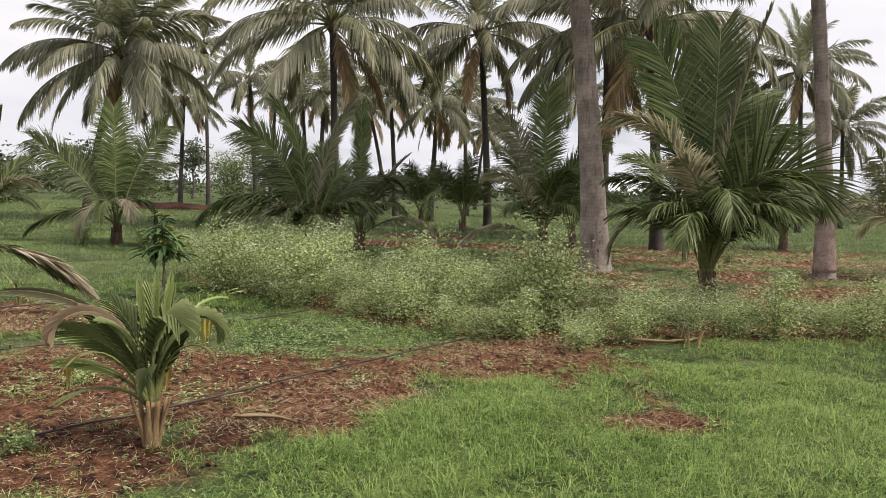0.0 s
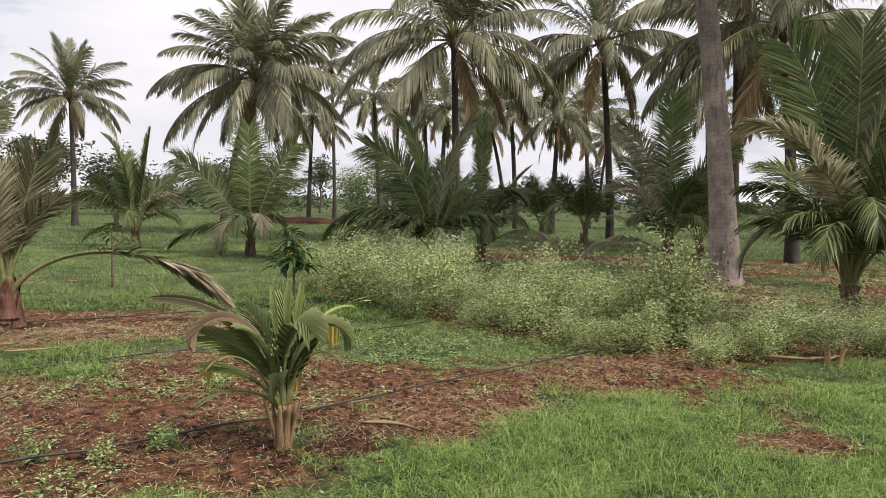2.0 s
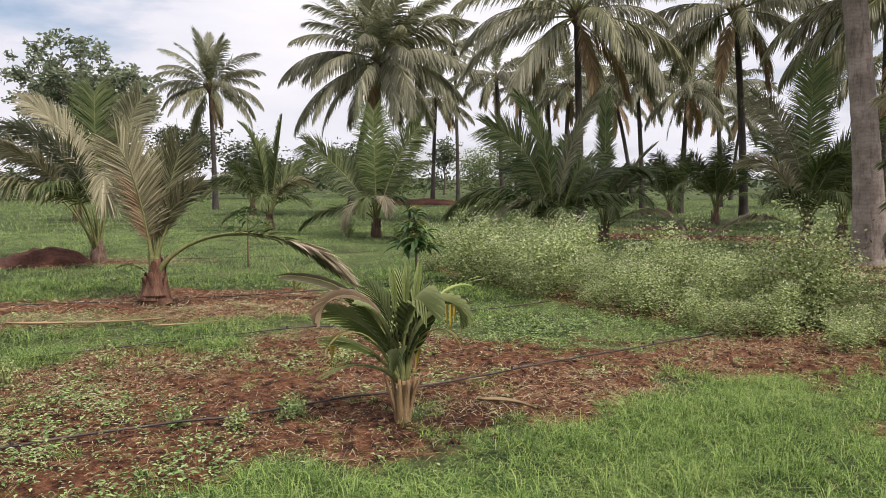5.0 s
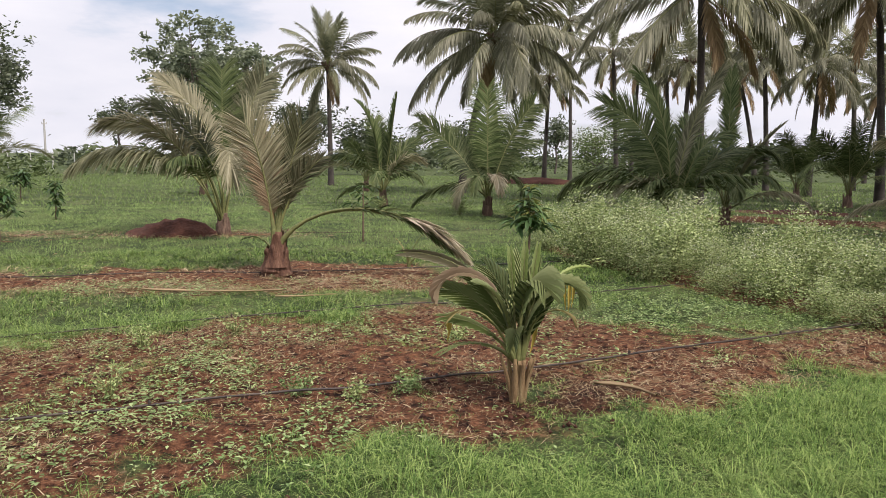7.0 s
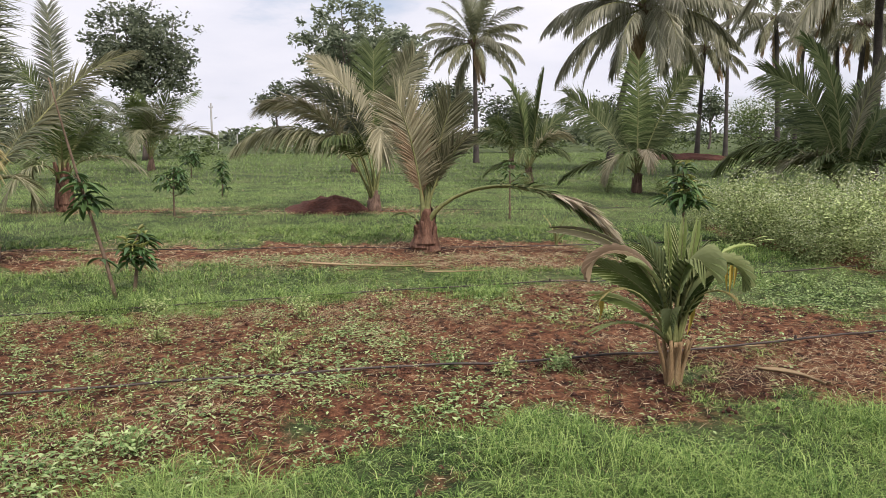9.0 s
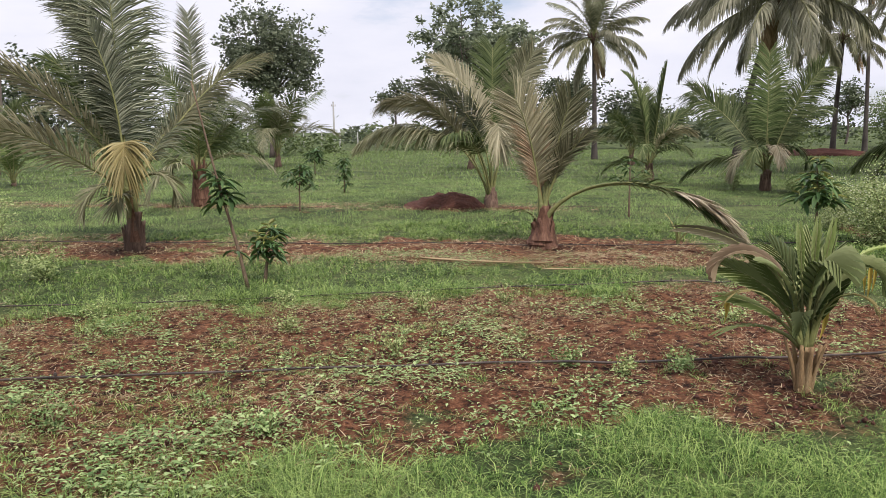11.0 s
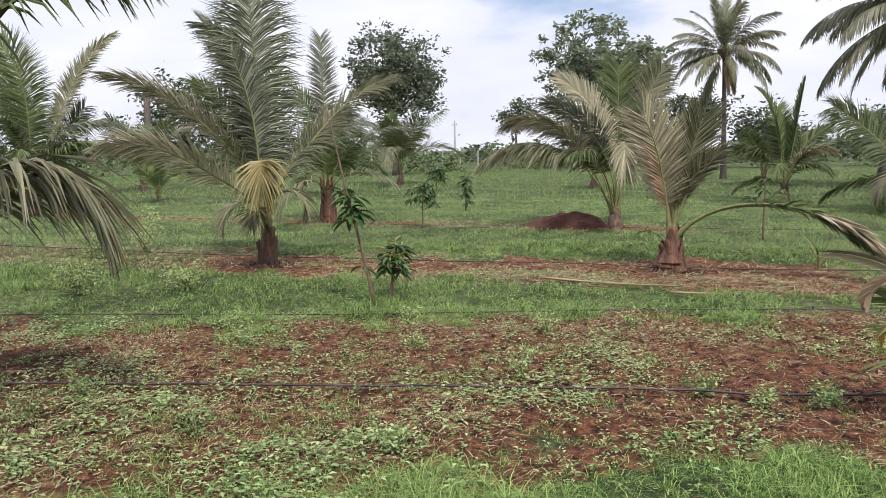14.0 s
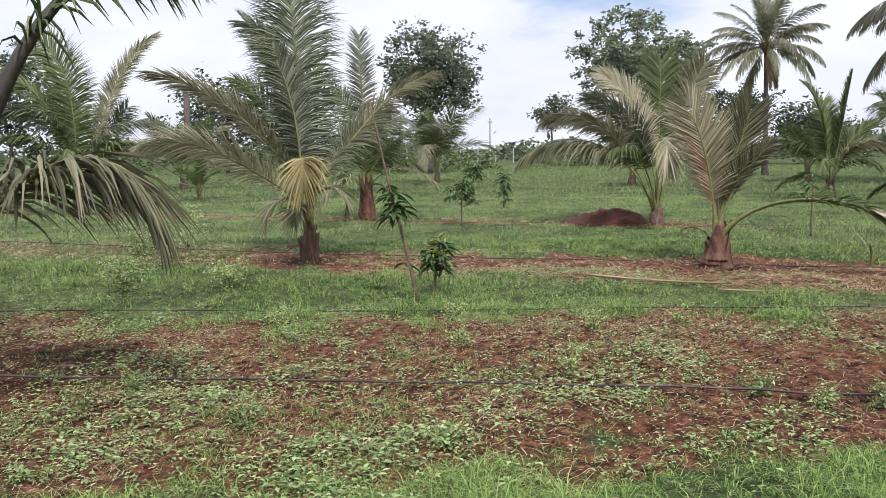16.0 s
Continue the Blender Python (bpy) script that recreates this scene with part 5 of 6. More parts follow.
# ---- poles and fence ----
def power_pole(x, y, h, label, arms, half):
    root = thing("power_pole", (x, y, 0), facing(x, y), label, "pole", "power poles")
    v, f = tube([(0, 0, -0.3), (0, 0, h * 0.5), (0, 0, h)], [0.11, 0.09, 0.07], 8)
    part("shaft", mesh_of("shaft", v, f, [CONCRETE], None, False), root)
    for z in arms:
        v, f = tube([(-half, 0, z), (0, 0, z), (half, 0, z)], [0.035, 0.035, 0.035], 4)
        arm = part("crossarm", mesh_of("crossarm", v, f, [CONCRETE]), root)
        for xo in (-half * 0.86, half * 0.86):
            v, f = tube([(xo, 0, z + 0.03), (xo, 0, z + 0.1), (xo, 0, z + 0.16)], [0.02, 0.04, 0.02], 6)
            part("insulator", mesh_of("insulator", v, f, [CONCRETE]), arm)


power_pole(-59.7, 45.4, 4.3, "pale concrete power pole beyond the field", (3.9,), 0.2)
power_pole(-15.5, 68.3, 4.9, "pale concrete power pole with crossarms beyond grove", (4.6, 4.2), 0.5)
pv, pf = tube([(0, 0, -0.2), (0, 0, 0.8), (0, 0, 1.5)], [0.07, 0.065, 0.06], 4)
post_mesh = mesh_of("post", pv, pf, [CONCRETE])
for k in range(16):
    t = k / 15
    px, py = -66 + 14 * t, 40 + 22 * t
    ob = new("fence_post", post_mesh)
    ob.matrix_basis = pose(px, py, 0, 0, 0, 20)
    tagged(ob, "short pale concrete fence post", "post", "posts of the far fence")

# ---- mound of red earth ----
def earth_mound(x, y):
    rng = np.random.default_rng(8)
    n, m = 30, 14
    a = np.linspace(0, 2 * np.pi, n, endpoint=False)
    V, F = [], []
    for i in range(m):
        t = i / (m - 1)
        for k in range(n):
            w = 0.85 + 0.3 * vnoise(np.array(2 * math.cos(a[k]) + 5), np.array(2 * math.sin(a[k]) + 5), 5)
            px, py = 0.86 * t * w * math.cos(a[k]), 0.6 * t * w * math.sin(a[k])
            z = 0.33 * (1 - t ** 1.7) * (0.85 + 0.3 * math.cos(a[k])* t) + 0.07 * (float(vnoise(np.array(px * 7), np.array(py * 7), 7)) - 0.5) + 0.05 * (float(vnoise(np.array(px * 19), np.array(py * 19), 8)) - 0.5)
            V.append((px, py, z - (0.06 if i == m - 1 else 0)))
    for i in range(m - 1):
        for k in range(n):
            k2 = (k + 1) % n
            F.append([i * n + k, (i + 1) * n + k, (i + 1) * n + k2, i * n + k2])
    ob = new("earth_mound", mesh_of("earth_mound", np.array(V), F, [MOUND], None, True))
    ob.matrix_basis = pose(*place(x, y), 0, 0, facing(x, y))
    return tagged(ob, "heap of dark red dug earth in the grass", "mound")


mound = earth_mound(-10.75, 10.7)
for bx, by, turn, sx, sy, sz in ((-15.5, 43.0, 8, 4.2, 1.6, 1.3), (-8.6, 40.0, -4, 3.0, 1.5, 0.7), (-0.6, 24.0, 0, 2.2, 1.2, 0.4)):
    bund = new("earth_bund", mound.data)
    bund.matrix_basis = pose(bx, by, 0, 0, 0, turn) @ Matrix.Diagonal((sx, sy, sz, 1))
    tagged(bund, "low bare earth bank at the edge of the grass", "bank", "earth banks")


# ---- mango saplings ----
def mango_leaves(rng, tip, n, size, droop=0.9):
    """A whorl of long drooping leaves round a shoot tip."""
    V, F = [], []
    for k in range(n):
        a = k * 2.4 + rng.uniform(-0.4, 0.4)
        e = rng.uniform(-0.2, 0.9)
        d = np.array((math.cos(a) * math.cos(e), math.sin(a) * math.cos(e), math.sin(e)))
        ln, c = size * rng.uniform(0.7, 1.2), np.array(tip) - np.array((0, 0, rng.uniform(0, 0.35) * size))
        side = unit(np.cross(d, (0, 0, 1.0)))
        o = len(V)
        for j, w in enumerate((0.15, 0.8, 1.0, 0.7, 0.05)):
            t = j / 4
            dd = unit(d + droop * t * 1.3 * np.array((0, 0, -1)))
            if j:
                c = c + dd * ln / 4
            nn = np.cross(side, dd)
            h = side * w * ln * 0.115
            V += [c + h + nn * w * 0.012, c - nn * w * 0.008, c - h + nn * w * 0.012]
        for j in range(4):
            for q in range(2):
                i = o + j * 3 + q
                F.append([i, i + 1, i + 4, i + 3])
    return np.array(V), F


def sapling(label, x, y, stem, shoots, seed, leaf=0.2, new_leaf=False, group="mango saplings"):
    """stem: points from the ground up; shoots: rows of height share, side, out, leaf count."""
    rng = np.random.default_rng(seed)
    root = thing("mango_sapling", place(x, y), facing(x, y), label, "sapling", group)
    S = np.array(stem, float)
    t = np.linspace(0, 1, 12)
    k = np.linspace(0, 1, len(S))
    P = np.stack([np.interp(t, k, S[:, i]) for i in range(3)], 1)
    v, f = tube(P, np.interp(t, (0, 1), (0.02, 0.0065)), 6, 0.06, rng)
    part("stem", mesh_of("stem", v, f, [TWIG], None, True), root)
    for share, az, out, n in shoots:
        p0 = np.array([np.interp(share, t, P[:, i]) for i in range(3)])
        a = radians(az)
        tip = p0 + np.array((out * math.cos(a), out * math.sin(a), out * 0.7))
        if out > 0.02:
            v, f = tube([p0, (p0 + tip) / 2 + (0, 0, -0.02), tip], [0.008, 0.006, 0.004], 5)
            part("shoot", mesh_of("shoot", v, f, [TWIG], None, True), root)
        v, f = mango_leaves(rng, tip, n, leaf)
        part("leaf_whorl", mesh_of("leaf_whorl", v, f, [MANGO_LEAF], None, True), root)
        if new_leaf:
            v, f = mango_leaves(rng, tip + (0, 0, 0.05), 5, leaf * 0.6, 0.3)
            part("young_leaves", mesh_of("young_leaves", v, f, [MANGO_NEW], None, True), root)


sapling("leaning thin mango sapling with sparse leaf whorls", -6.6, 3.8, [(0, 0, -0.03), (-0.07, 0, 0.35), (-0.2, 0, 0.9), (-0.3, 0, 1.35), (-0.42, 0, 1.95)],
        [(0.47, 200, 0.05, 10), (0.5, 20, 0.06, 12), (0.53, 90, 0.04, 11), (0.57, 300, 0.05, 11), (0.61, 160, 0.04, 9), (0.24, 180, 0.04, 4)], 101, 0.2)
sapling("low leafy mango shoot beside thin stem", -6.75, 4.05, [(0.02, 0, -0.02), (0.06, 0, 0.25), (0.06, 0, 0.5)],
        [(0.5, 0, 0.08, 14), (0.55, 190, 0.08, 14), (0.65, 300, 0.1, 14), (0.8, 160, 0.08, 14), (0.85, 30, 0.1, 14), (1.0, 60, 0.05, 14), (0.7, 250, 0.1, 12)], 102, 0.165, True)
sapling("mango sapling with drooping dark leaves in the grass", -3.55, 9.9, [(0, 0, -0.02), (0.01, 0, 0.5), (-0.02, 0, 1.05)],
        [(0.5, 0, 0.16, 14), (0.52, 180, 0.18, 14), (0.58, 80, 0.12, 14), (0.62, 270, 0.12, 14), (0.7, 20, 0.1, 12), (0.74, 160, 0.1, 12), (0.85, 280, 0.04, 8), (1.0, 0, 0.02, 8)], 103, 0.27, True)
BUSHY = [(0.45, 0, 0.22, 12), (0.5, 140, 0.25, 12), (0.6, 250, 0.2, 12), (0.7, 60, 0.22, 12), (0.75, 190, 0.2, 12), (0.85, 310, 0.15, 12), (1.0, 0, 0.03, 14), (0.55, 80, 0.2, 14), (0.65, 320, 0.18, 14), (0.8, 110, 0.14, 14)]
sapling("leafy young mango sapling in green grass", -12.4, 8.45, [(0, 0, -0.02), (0, 0, 0.4), (0.02, 0, 0.85)], BUSHY, 104, 0.2)
sapling("narrow young mango sapling with drooping leaves in grass", -15.2, 11.7, [(0, 0, -0.02), (0.02, 0, 0.4), (0, 0, 0.82)], [(0.3, 40, 0.05, 12), (0.45, 200, 0.06, 14), (0.55, 300, 0.09, 14), (0.65, 60, 0.1, 14), (0.75, 160, 0.1, 14), (0.85, 280, 0.08, 14), (1.0, 0, 0.03, 12)], 105, 0.2)
sapling("small mango sapling in the far grass", -23.0, 16.5, [(0, 0, -0.02), (0, 0, 0.4), (0.02, 0, 0.9)], BUSHY, 106, 0.28)
sapling("thin mango sapling with few leaves behind palm", -7.15, 11.5, [(0, 0, -0.02), (0, 0, 0.5), (0, 0, 0.95)],
        [(0.55, 180, 0.2, 7), (0.65, 0, 0.22, 7), (0.75, 100, 0.15, 7), (0.85, 200, 0.12, 6), (1.0, 0, 0.02, 5)], 107, 0.17)

# ---- drip hoses ----
def hose(points, seed, r=0.0075, lie=0.03):
    rng = np.random.default_rng(seed)
    A = np.array(points, float)
    t = np.linspace(0, len(A) - 1, 120)
    X, Y = (np.interp(t, np.arange(len(A)), A[:, i]) for i in range(2))
    X = X + 0.025 * (fbm(t * 2.1, t * 0 + seed, seed) - 0.5)
    Y = Y + 0.025 * (fbm(t * 1.7, t * 0 + seed + 5, seed + 9) - 0.5)
    Z = np.convolve(np.pad(lift(X, Y), 4, mode="edge"), np.ones(9) / 9, mode="valid") + lie + 0.006 * fbm(t * 5, t * 0, seed + 2)
    v, f = tube(np.stack([X, Y, Z], 1), np.full(len(t), r), 6)
    ob = new("drip_hose", mesh_of("drip_hose", v, f, [HOSE], None, True))
    tagged(ob, "thin black drip irrigation hose lying along palm row", "hose", "drip hoses")
    # emitters plugged into the hose
    for k in range(6, 120, 19):
        v, f = tube([(0, 0, 0), (0, 0, 0.014), (0, 0, 0.026)], [0.009, 0.011, 0.006], 6)
        e = part("emitter", mesh_of("emitter", v, f, [HOSE]), ob)
        e.matrix_basis = pose(X[k], Y[k], Z[k] + r * 0.5)


hose([(-9.5, -4.1), (-6.0, 0.14), (-5.0, 1.33), (-4.08, 2.47), (-3.2, 3.5), (-2.38, 4.28), (-1.86, 4.8), (-1.15, 5.72), (-0.8, 6.17), (0.29, 7.6), (1.2, 8.8)], 3, 0.008, 0.042)
hose([(-10.2, -1.8), (-7.8, 1.25), (-5.6, 4.1), (-4.05, 6.13), (-3.5, 6.75), (-3.2, 7.0), (-2.5, 7.9), (-1.4, 9.3)], 5, 0.0065)
hose([(-16.5, 0.2), (-11.2, 3.75), (-8.75, 5.65), (-7.4, 6.85), (-6.45, 7.5), (-5.4, 8.35), (-4.2, 9.5), (-2.5, 11.4)], 7, 0.0065)
hose([(-22.0, 3.6), (-15.0, 7.55), (-11.2, 10.2), (-10.0, 11.2), (-6.0, 15.0)], 9, 0.0065, 0.004)


# ---- fallen frond pieces ----
def fallen(label, x, y, yaw, length, seed, mat, bend=0.12, width=0.05):
    """A dry leaf stalk that lies on the ground: broad at the foot, curled, tapering."""
    rng = np.random.default_rng(seed)
    t = np.linspace(0, 1, 14)
    X, Y = length * (t - 0.5), bend * np.sin(np.pi * t)
    Z = 0.02 + 0.05 * length * (t - 0.5) ** 2 * 2
    w = width * np.interp(t, (0, 0.15, 0.5, 1), (0.35, 1.0, 0.7, 0.15))
    V, F = [], []
    for k in range(14):
        for j, (s, h) in enumerate(((-1, 0.018), (-0.55, -0.004), (0, 0.004), (0.55, -0.004), (1, 0.018))):
            V.append((X[k], Y[k] + s * w[k], Z[k] + h * width / 0.05 + rng.uniform(-0.002, 0.002)))
    for k in range(13):
        for j in range(4):
            i = k * 5 + j
            F.append([i, i + 1, i + 6, i + 5])
    ob = new("dry_leaf_stalk", mesh_of("dry_leaf_stalk", np.array(V), F, [mat], None, True))
    sol = ob.modifiers.new("thick", "SOLIDIFY")
    sol.thickness = 0.012
    ob.matrix_basis = pose(*place(x, y, 0.01), 0, 0, yaw)
    tagged(ob, label, "dead leaf", "fallen leaf stalks")


fallen("dry curled brown leaf stalk on the soil", -4.75, 6.5, facing(-4.75, 6.5) + 6, 0.62, 1, GRASS_DRY, 0.05, 0.016)
fallen("long pale leaf stalk lying through the grass", -5.7, 6.2, facing(-5.7, 6.2) - 14, 1.5, 2, GRASS_DRY, 0.1, 0.03)
fallen("grey dry leaf tip on straw beside seedling", -1.08, 4.8, facing(-1.1, 4.85) - 26, 0.42, 3, GRASS_DRY, 0.1, 0.03)
fallen("flat grey dry leaf stalk at the weeds' edge", 2.05, 7.75, facing(2, 7.7) + 3, 0.6, 4, GRASS_DRY, 0.03)
fallen("broken pale leaf stalk at the weeds' edge", 2.5, 7.85, facing(2, 7.7) + 40, 0.4, 5, RIB_BROWN, 0.03, 0.03)
fallen("broken pale leaf stalk at the weeds' edge", 2.6, 7.9, facing(2, 7.7) + 62, 0.4, 6, GRASS_DRY, 0.03, 0.03)
fallen("thin pale curled leaf on dark soil", -5.9, 0.55, 20, 0.22, 7, GRASS_DRY, 0.08, 0.012)
fallen("pale dry stalk on red soil", -1.55, 5.2, facing(-1.5, 5) + 25, 0.5, 8, GRASS_DRY, 0.03, 0.012)


def splintered_stub(x, y):
    """The frayed stub of a cut palm stalk standing at the weeds' foot."""
    rng = np.random.default_rng(12)
    root = thing("stalk_stub", place(x, y), facing(x, y), "frayed pale stub of a cut palm stalk", "stub")
    for k in range(6):
        dx, ln = rng.uniform(-0.06, 0.06), rng.uniform(0.12, 0.24)
        v, f = tube([(dx, 0, -0.02), (dx * 1.3, 0.01, ln * 0.5), (dx * 1.9, rng.uniform(-0.03, 0.03), ln)], [0.014, 0.011, 0.004], 5, 0.1, rng)
        part("splinter", mesh_of("splinter", v, f, [GRASS_DRY if k % 2 else RIB_BROWN]), root)


splintered_stub(2.5, 7.65)


# ---- flowering weed thicket ----
def weed_plant(seed, height, wide):
    """One bushy flowering weed: stems, feathery leaves, a froth of small white heads."""
    rng = np.random.default_rng(seed)
    root = new("flowering_weed")
    chunks, tips, mids = [], [], []
    for k in range(9):
        a, o = k * 2.4, wide * rng.uniform(0.2, 0.75)
        end = np.array((o * math.cos(a), o * math.sin(a), height * rng.uniform(0.6, 0.95)))
        P = [np.zeros(3) + (0, 0, -0.03), end * (0.3, 0.3, 0.5), end]
        chunks.append(tube(P, [0.007, 0.005, 0.002], 4))
        for j in range(6):
            t = rng.uniform(0.35, 1)
            p = end * (t * t, t * t, t)
            q = p + rng.normal(0, 0.13, 3) * (wide * 2.4, wide * 2.4, 1.1) + (0, 0, 0.06)
            q[2] = min(q[2], height)
            if j < 2:
                chunks.append(tube([p, (p + q) / 2, q], [0.003, 0.002, 0.0015], 3, cap=False))
            tips.append(q)
        mids += [end * (t * t, t * t, t) for t in rng.uniform(0.12, 0.95, 8)]
    v, f = join(chunks)
    part("stem", mesh_of("stem", v, f, [RIB]), root)["kind"] = "stuff"
    tips, mids = np.array(tips), np.array(mids)
    c = np.concatenate([mids[rng.integers(len(mids), size=2050)] + rng.normal(0, 0.115, (2050, 3)) * (1.3, 1.3, 0.9),
                        tips[rng.integers(len(tips), size=1150)] + rng.normal(0, 0.065, (1150, 3)) - (0, 0, 0.05)])
    c[:, 2] = np.clip(c[:, 2], 0.02, None)
    V, F = leaf_cards(rng, c, 0.036, 0.33, 0.05, 0.55)
    part("foliage", bulk_mesh("weed_foliage", V, F, WEED_LEAF), root)["kind"] = "stuff"
    c = tips[rng.integers(len(tips), size=560)] + rng.normal(0, 0.05, (560, 3))
    V, F = leaf_cards(rng, c, 0.02, 0.6, 0.0, 0.5)
    part("flower_stalk", bulk_mesh("weed_tops", V, F, WEED_TOP), root)["kind"] = "stuff"
    c = tips[rng.integers(len(tips), size=480)] + rng.normal(0, 0.055, (480, 3)) * (1.1, 1.1, 0.8) + (0, 0, 0.03)
    V, F = leaf_cards(rng, c, 0.0125, 1.0, 0.0, 1.0)
    part("flower", bulk_mesh("weed_flowers", V, F, WEED_FLOWER), root)["kind"] = "stuff"
    tagged(root, "bushy green weed frothing with tiny white flowers", "weed", "weeds of the thicket")
    return root


def weed_field():
    rng = np.random.default_rng(19)
    kinds = [weed_plant(s, h, w) for s, h, w in ((1, 0.92, 0.42), (2, 0.84, 0.46), (3, 0.98, 0.4), (4, 0.78, 0.44), (5, 0.9, 0.48))]
    spots = []
    for k in range(5200):
        x, y = rng.uniform(-4.6, 9.5), rng.uniform(6.8, 14.5)
        if rng.random() > thicket(np.array(x), np.array(y)) or math.hypot(x - 3.6, y - 10.6) < 0.35:
            continue
        if any(math.hypot(x - a, y - b) < 0.36 for a, b in spots):
            continue
        spots.append((x, y))
    # the thicket swells into separate bushes
    crowns = []
    for k in range(2000):
        a, b = rng.uniform(-4.6, 9.5), rng.uniform(6.8, 14.5)
        if thicket(np.array(a), np.array(b)) > 0.8 and all(math.hypot(a - c, b - d) > 1.05 for c, d in crowns):
            crowns.append((a, b))
    used = [False] * len(kinds)
    for x, y in spots:
        k = int(rng.integers(len(kinds)))
        low = float(np.interp(x, (-4.4, -3.2, 1.3, 2.1, 3.2, 4.2, 9), (0.75, 1.05, 1.12, 0.7, 0.6, 0.8, 0.85)))
        near = max(math.exp(-((x - a) ** 2 + (y - b) ** 2) / 0.36) for a, b in crowns)
        if near < 0.3 and rng.random() < 0.6:
            continue
        s = low * rng.uniform(0.85, 1.05) * (0.28 + 0.84 * near)
        m = pose(*place(x, y), 0, 0, rng.uniform(0, 360)) @ Matrix.Diagonal((s ** 0.5, s ** 0.5, s, 1))
        if not used[k]:
            kinds[k].matrix_basis, used[k] = m, True
        else:
            copy_thing(kinds[k], m).matrix_basis = m


weed_field()


# single weeds in the soil and the sward
def field_weed(label, x, y, height, wide, seed, mat, n=260, size=0.06, flat=0.5):
    rng = np.random.default_rng(seed)
    root = thing("weed", place(x, y), rng.uniform(0, 360), label, "weed", "single weeds")
    chunks, mids = [], []
    for k in range(7):
        a, o = k * 2.4, wide * rng.uniform(0.3, 1)
        end = np.array((o * math.cos(a), o * math.sin(a), height * rng.uniform(0.5, 1)))
        chunks.append(tube([(0, 0, -0.02), end * (0.4, 0.4, 0.6), end], [0.005, 0.004, 0.002], 4))
        mids += [end * (t, t, t ** 0.8) for t in np.linspace(0.2, 1, 8)]
    v, f = join(chunks)
    part("stem", mesh_of("stem", v, f, [RIB]), root)["kind"] = "stuff"
    mids = np.array(mids)
    c = mids[rng.integers(len(mids), size=n)] + rng.normal(0, 0.02 + 0.1 * wide, (n, 3))
    c[:, 2] = np.clip(c[:, 2], 0.01, None)
    V, F = leaf_cards(rng, c, size, flat, 0.05, 0.45)
    part("foliage", bulk_mesh("foliage", V, F, mat), root)["kind"] = "stuff"


FEATHER = "low feathery green weed on the red soil"
for k, (x, y, h, w, mt) in enumerate((
        (-2.93, 3.92, 0.14, 0.13, SEEDLING), (-2.29, 4.2, 0.09, 0.09, SEEDLING), (-3.82, 3.22, 0.22, 0.14, WEED_LEAF), (-5.7, 3.6, 0.16, 0.14, WEED_LEAF),
        (-5.2, 0.85, 0.2, 0.2, SEEDLING), (-5.0, 0.5, 0.16, 0.16, WEED_LEAF), (-4.9, 3.1, 0.12, 0.11, WEED_LEAF), (-6.4, 2.3, 0.18, 0.13, WEED_LEAF),
        (-12.45, 3.25, 0.6, 0.32, WEED_LEAF), (-11.9, 2.4, 0.5, 0.3, WEED_LEAF), (-4.3, 4.9, 0.16, 0.12, WEED_LEAF), (-3.3, 1.9, 0.16, 0.14, SEEDLING),
        (-4.2, 1.2, 0.14, 0.16, SEEDLING), (-2.6, 5.6, 0.1, 0.1, WEED_LEAF), (-4.6, 4.2, 0.18, 0.14, WEED_LEAF), (-2.55, 3.95, 0.1, 0.1, WEED_LEAF),
        (-8.6, 2.6, 0.3, 0.25, WEED_LEAF), (-9.0, 1.6, 0.34, 0.25, WEED_LEAF), (6.4, 17.5, 0.4, 0.35, WEED_LEAF), (9.2, 18.5, 0.5, 0.4, WEED_LEAF),
        (-8.3, 18.0, 0.45, 0.4, WEED_LEAF), (-7.0, 18.3, 0.4, 0.4, WEED_LEAF), (-11.4, 19.3, 0.4, 0.4, WEED_LEAF), (4.6, 13.6, 0.4, 0.35, WEED_LEAF), (5.6, 12.6, 0.35, 0.3, WEED_LEAF))):
    field_weed(FEATHER if h < 0.25 else "knee-high leafy weed in the grass", x, y, h, w, 200 + k, mt, 320 if h < 0.25 else 1100, 0.026 if h < 0.25 else 0.036)


def sprout(x, y, scale=1.0, mats=None):
    green, dry = mats or (LEAF_FRESH, LEAF_YELLOW)
    rng = np.random.default_rng(240)
    root = thing("coconut_sprout", place(x, y), facing(x, y), "yellow-green palm sprout with a few narrow blades", "palm")
    for az, elev, ln, mat in ((20, 80, 0.5, green), (150, 76, 0.46, dry), (260, 64, 0.4, green), (330, 50, 0.4, dry)):
        (v, f, stripe), (rv, rf) = pleated(rng, ln * scale, elev, 40 if scale == 1 else 80, 20, 0.07 * scale, n=5, stalk=0.25, forward=(16, 5))
        ob = part("leaf", mesh_of("leaf", v, f, [mat]), root)
        ob.matrix_basis = pose(0, 0, 0, 0, 0, az)
        part("midrib", mesh_of("midrib", rv, rf, [RIB]), ob)


sprout(-4.9, 9.0)
sprout(1.45, 5.85, 0.4, (MANGO_NEW, LEAF_BROWN))


# ---- grass, seedlings and litter ----
def sector(rng, n, r0, r1, a0=-36, a1=97):
    r = np.sqrt(rng.uniform(r0 * r0, r1 * r1, n))
    a = np.radians(90 + rng.uniform(a0, a1, n))
    return r * np.cos(a), r * np.sin(a)


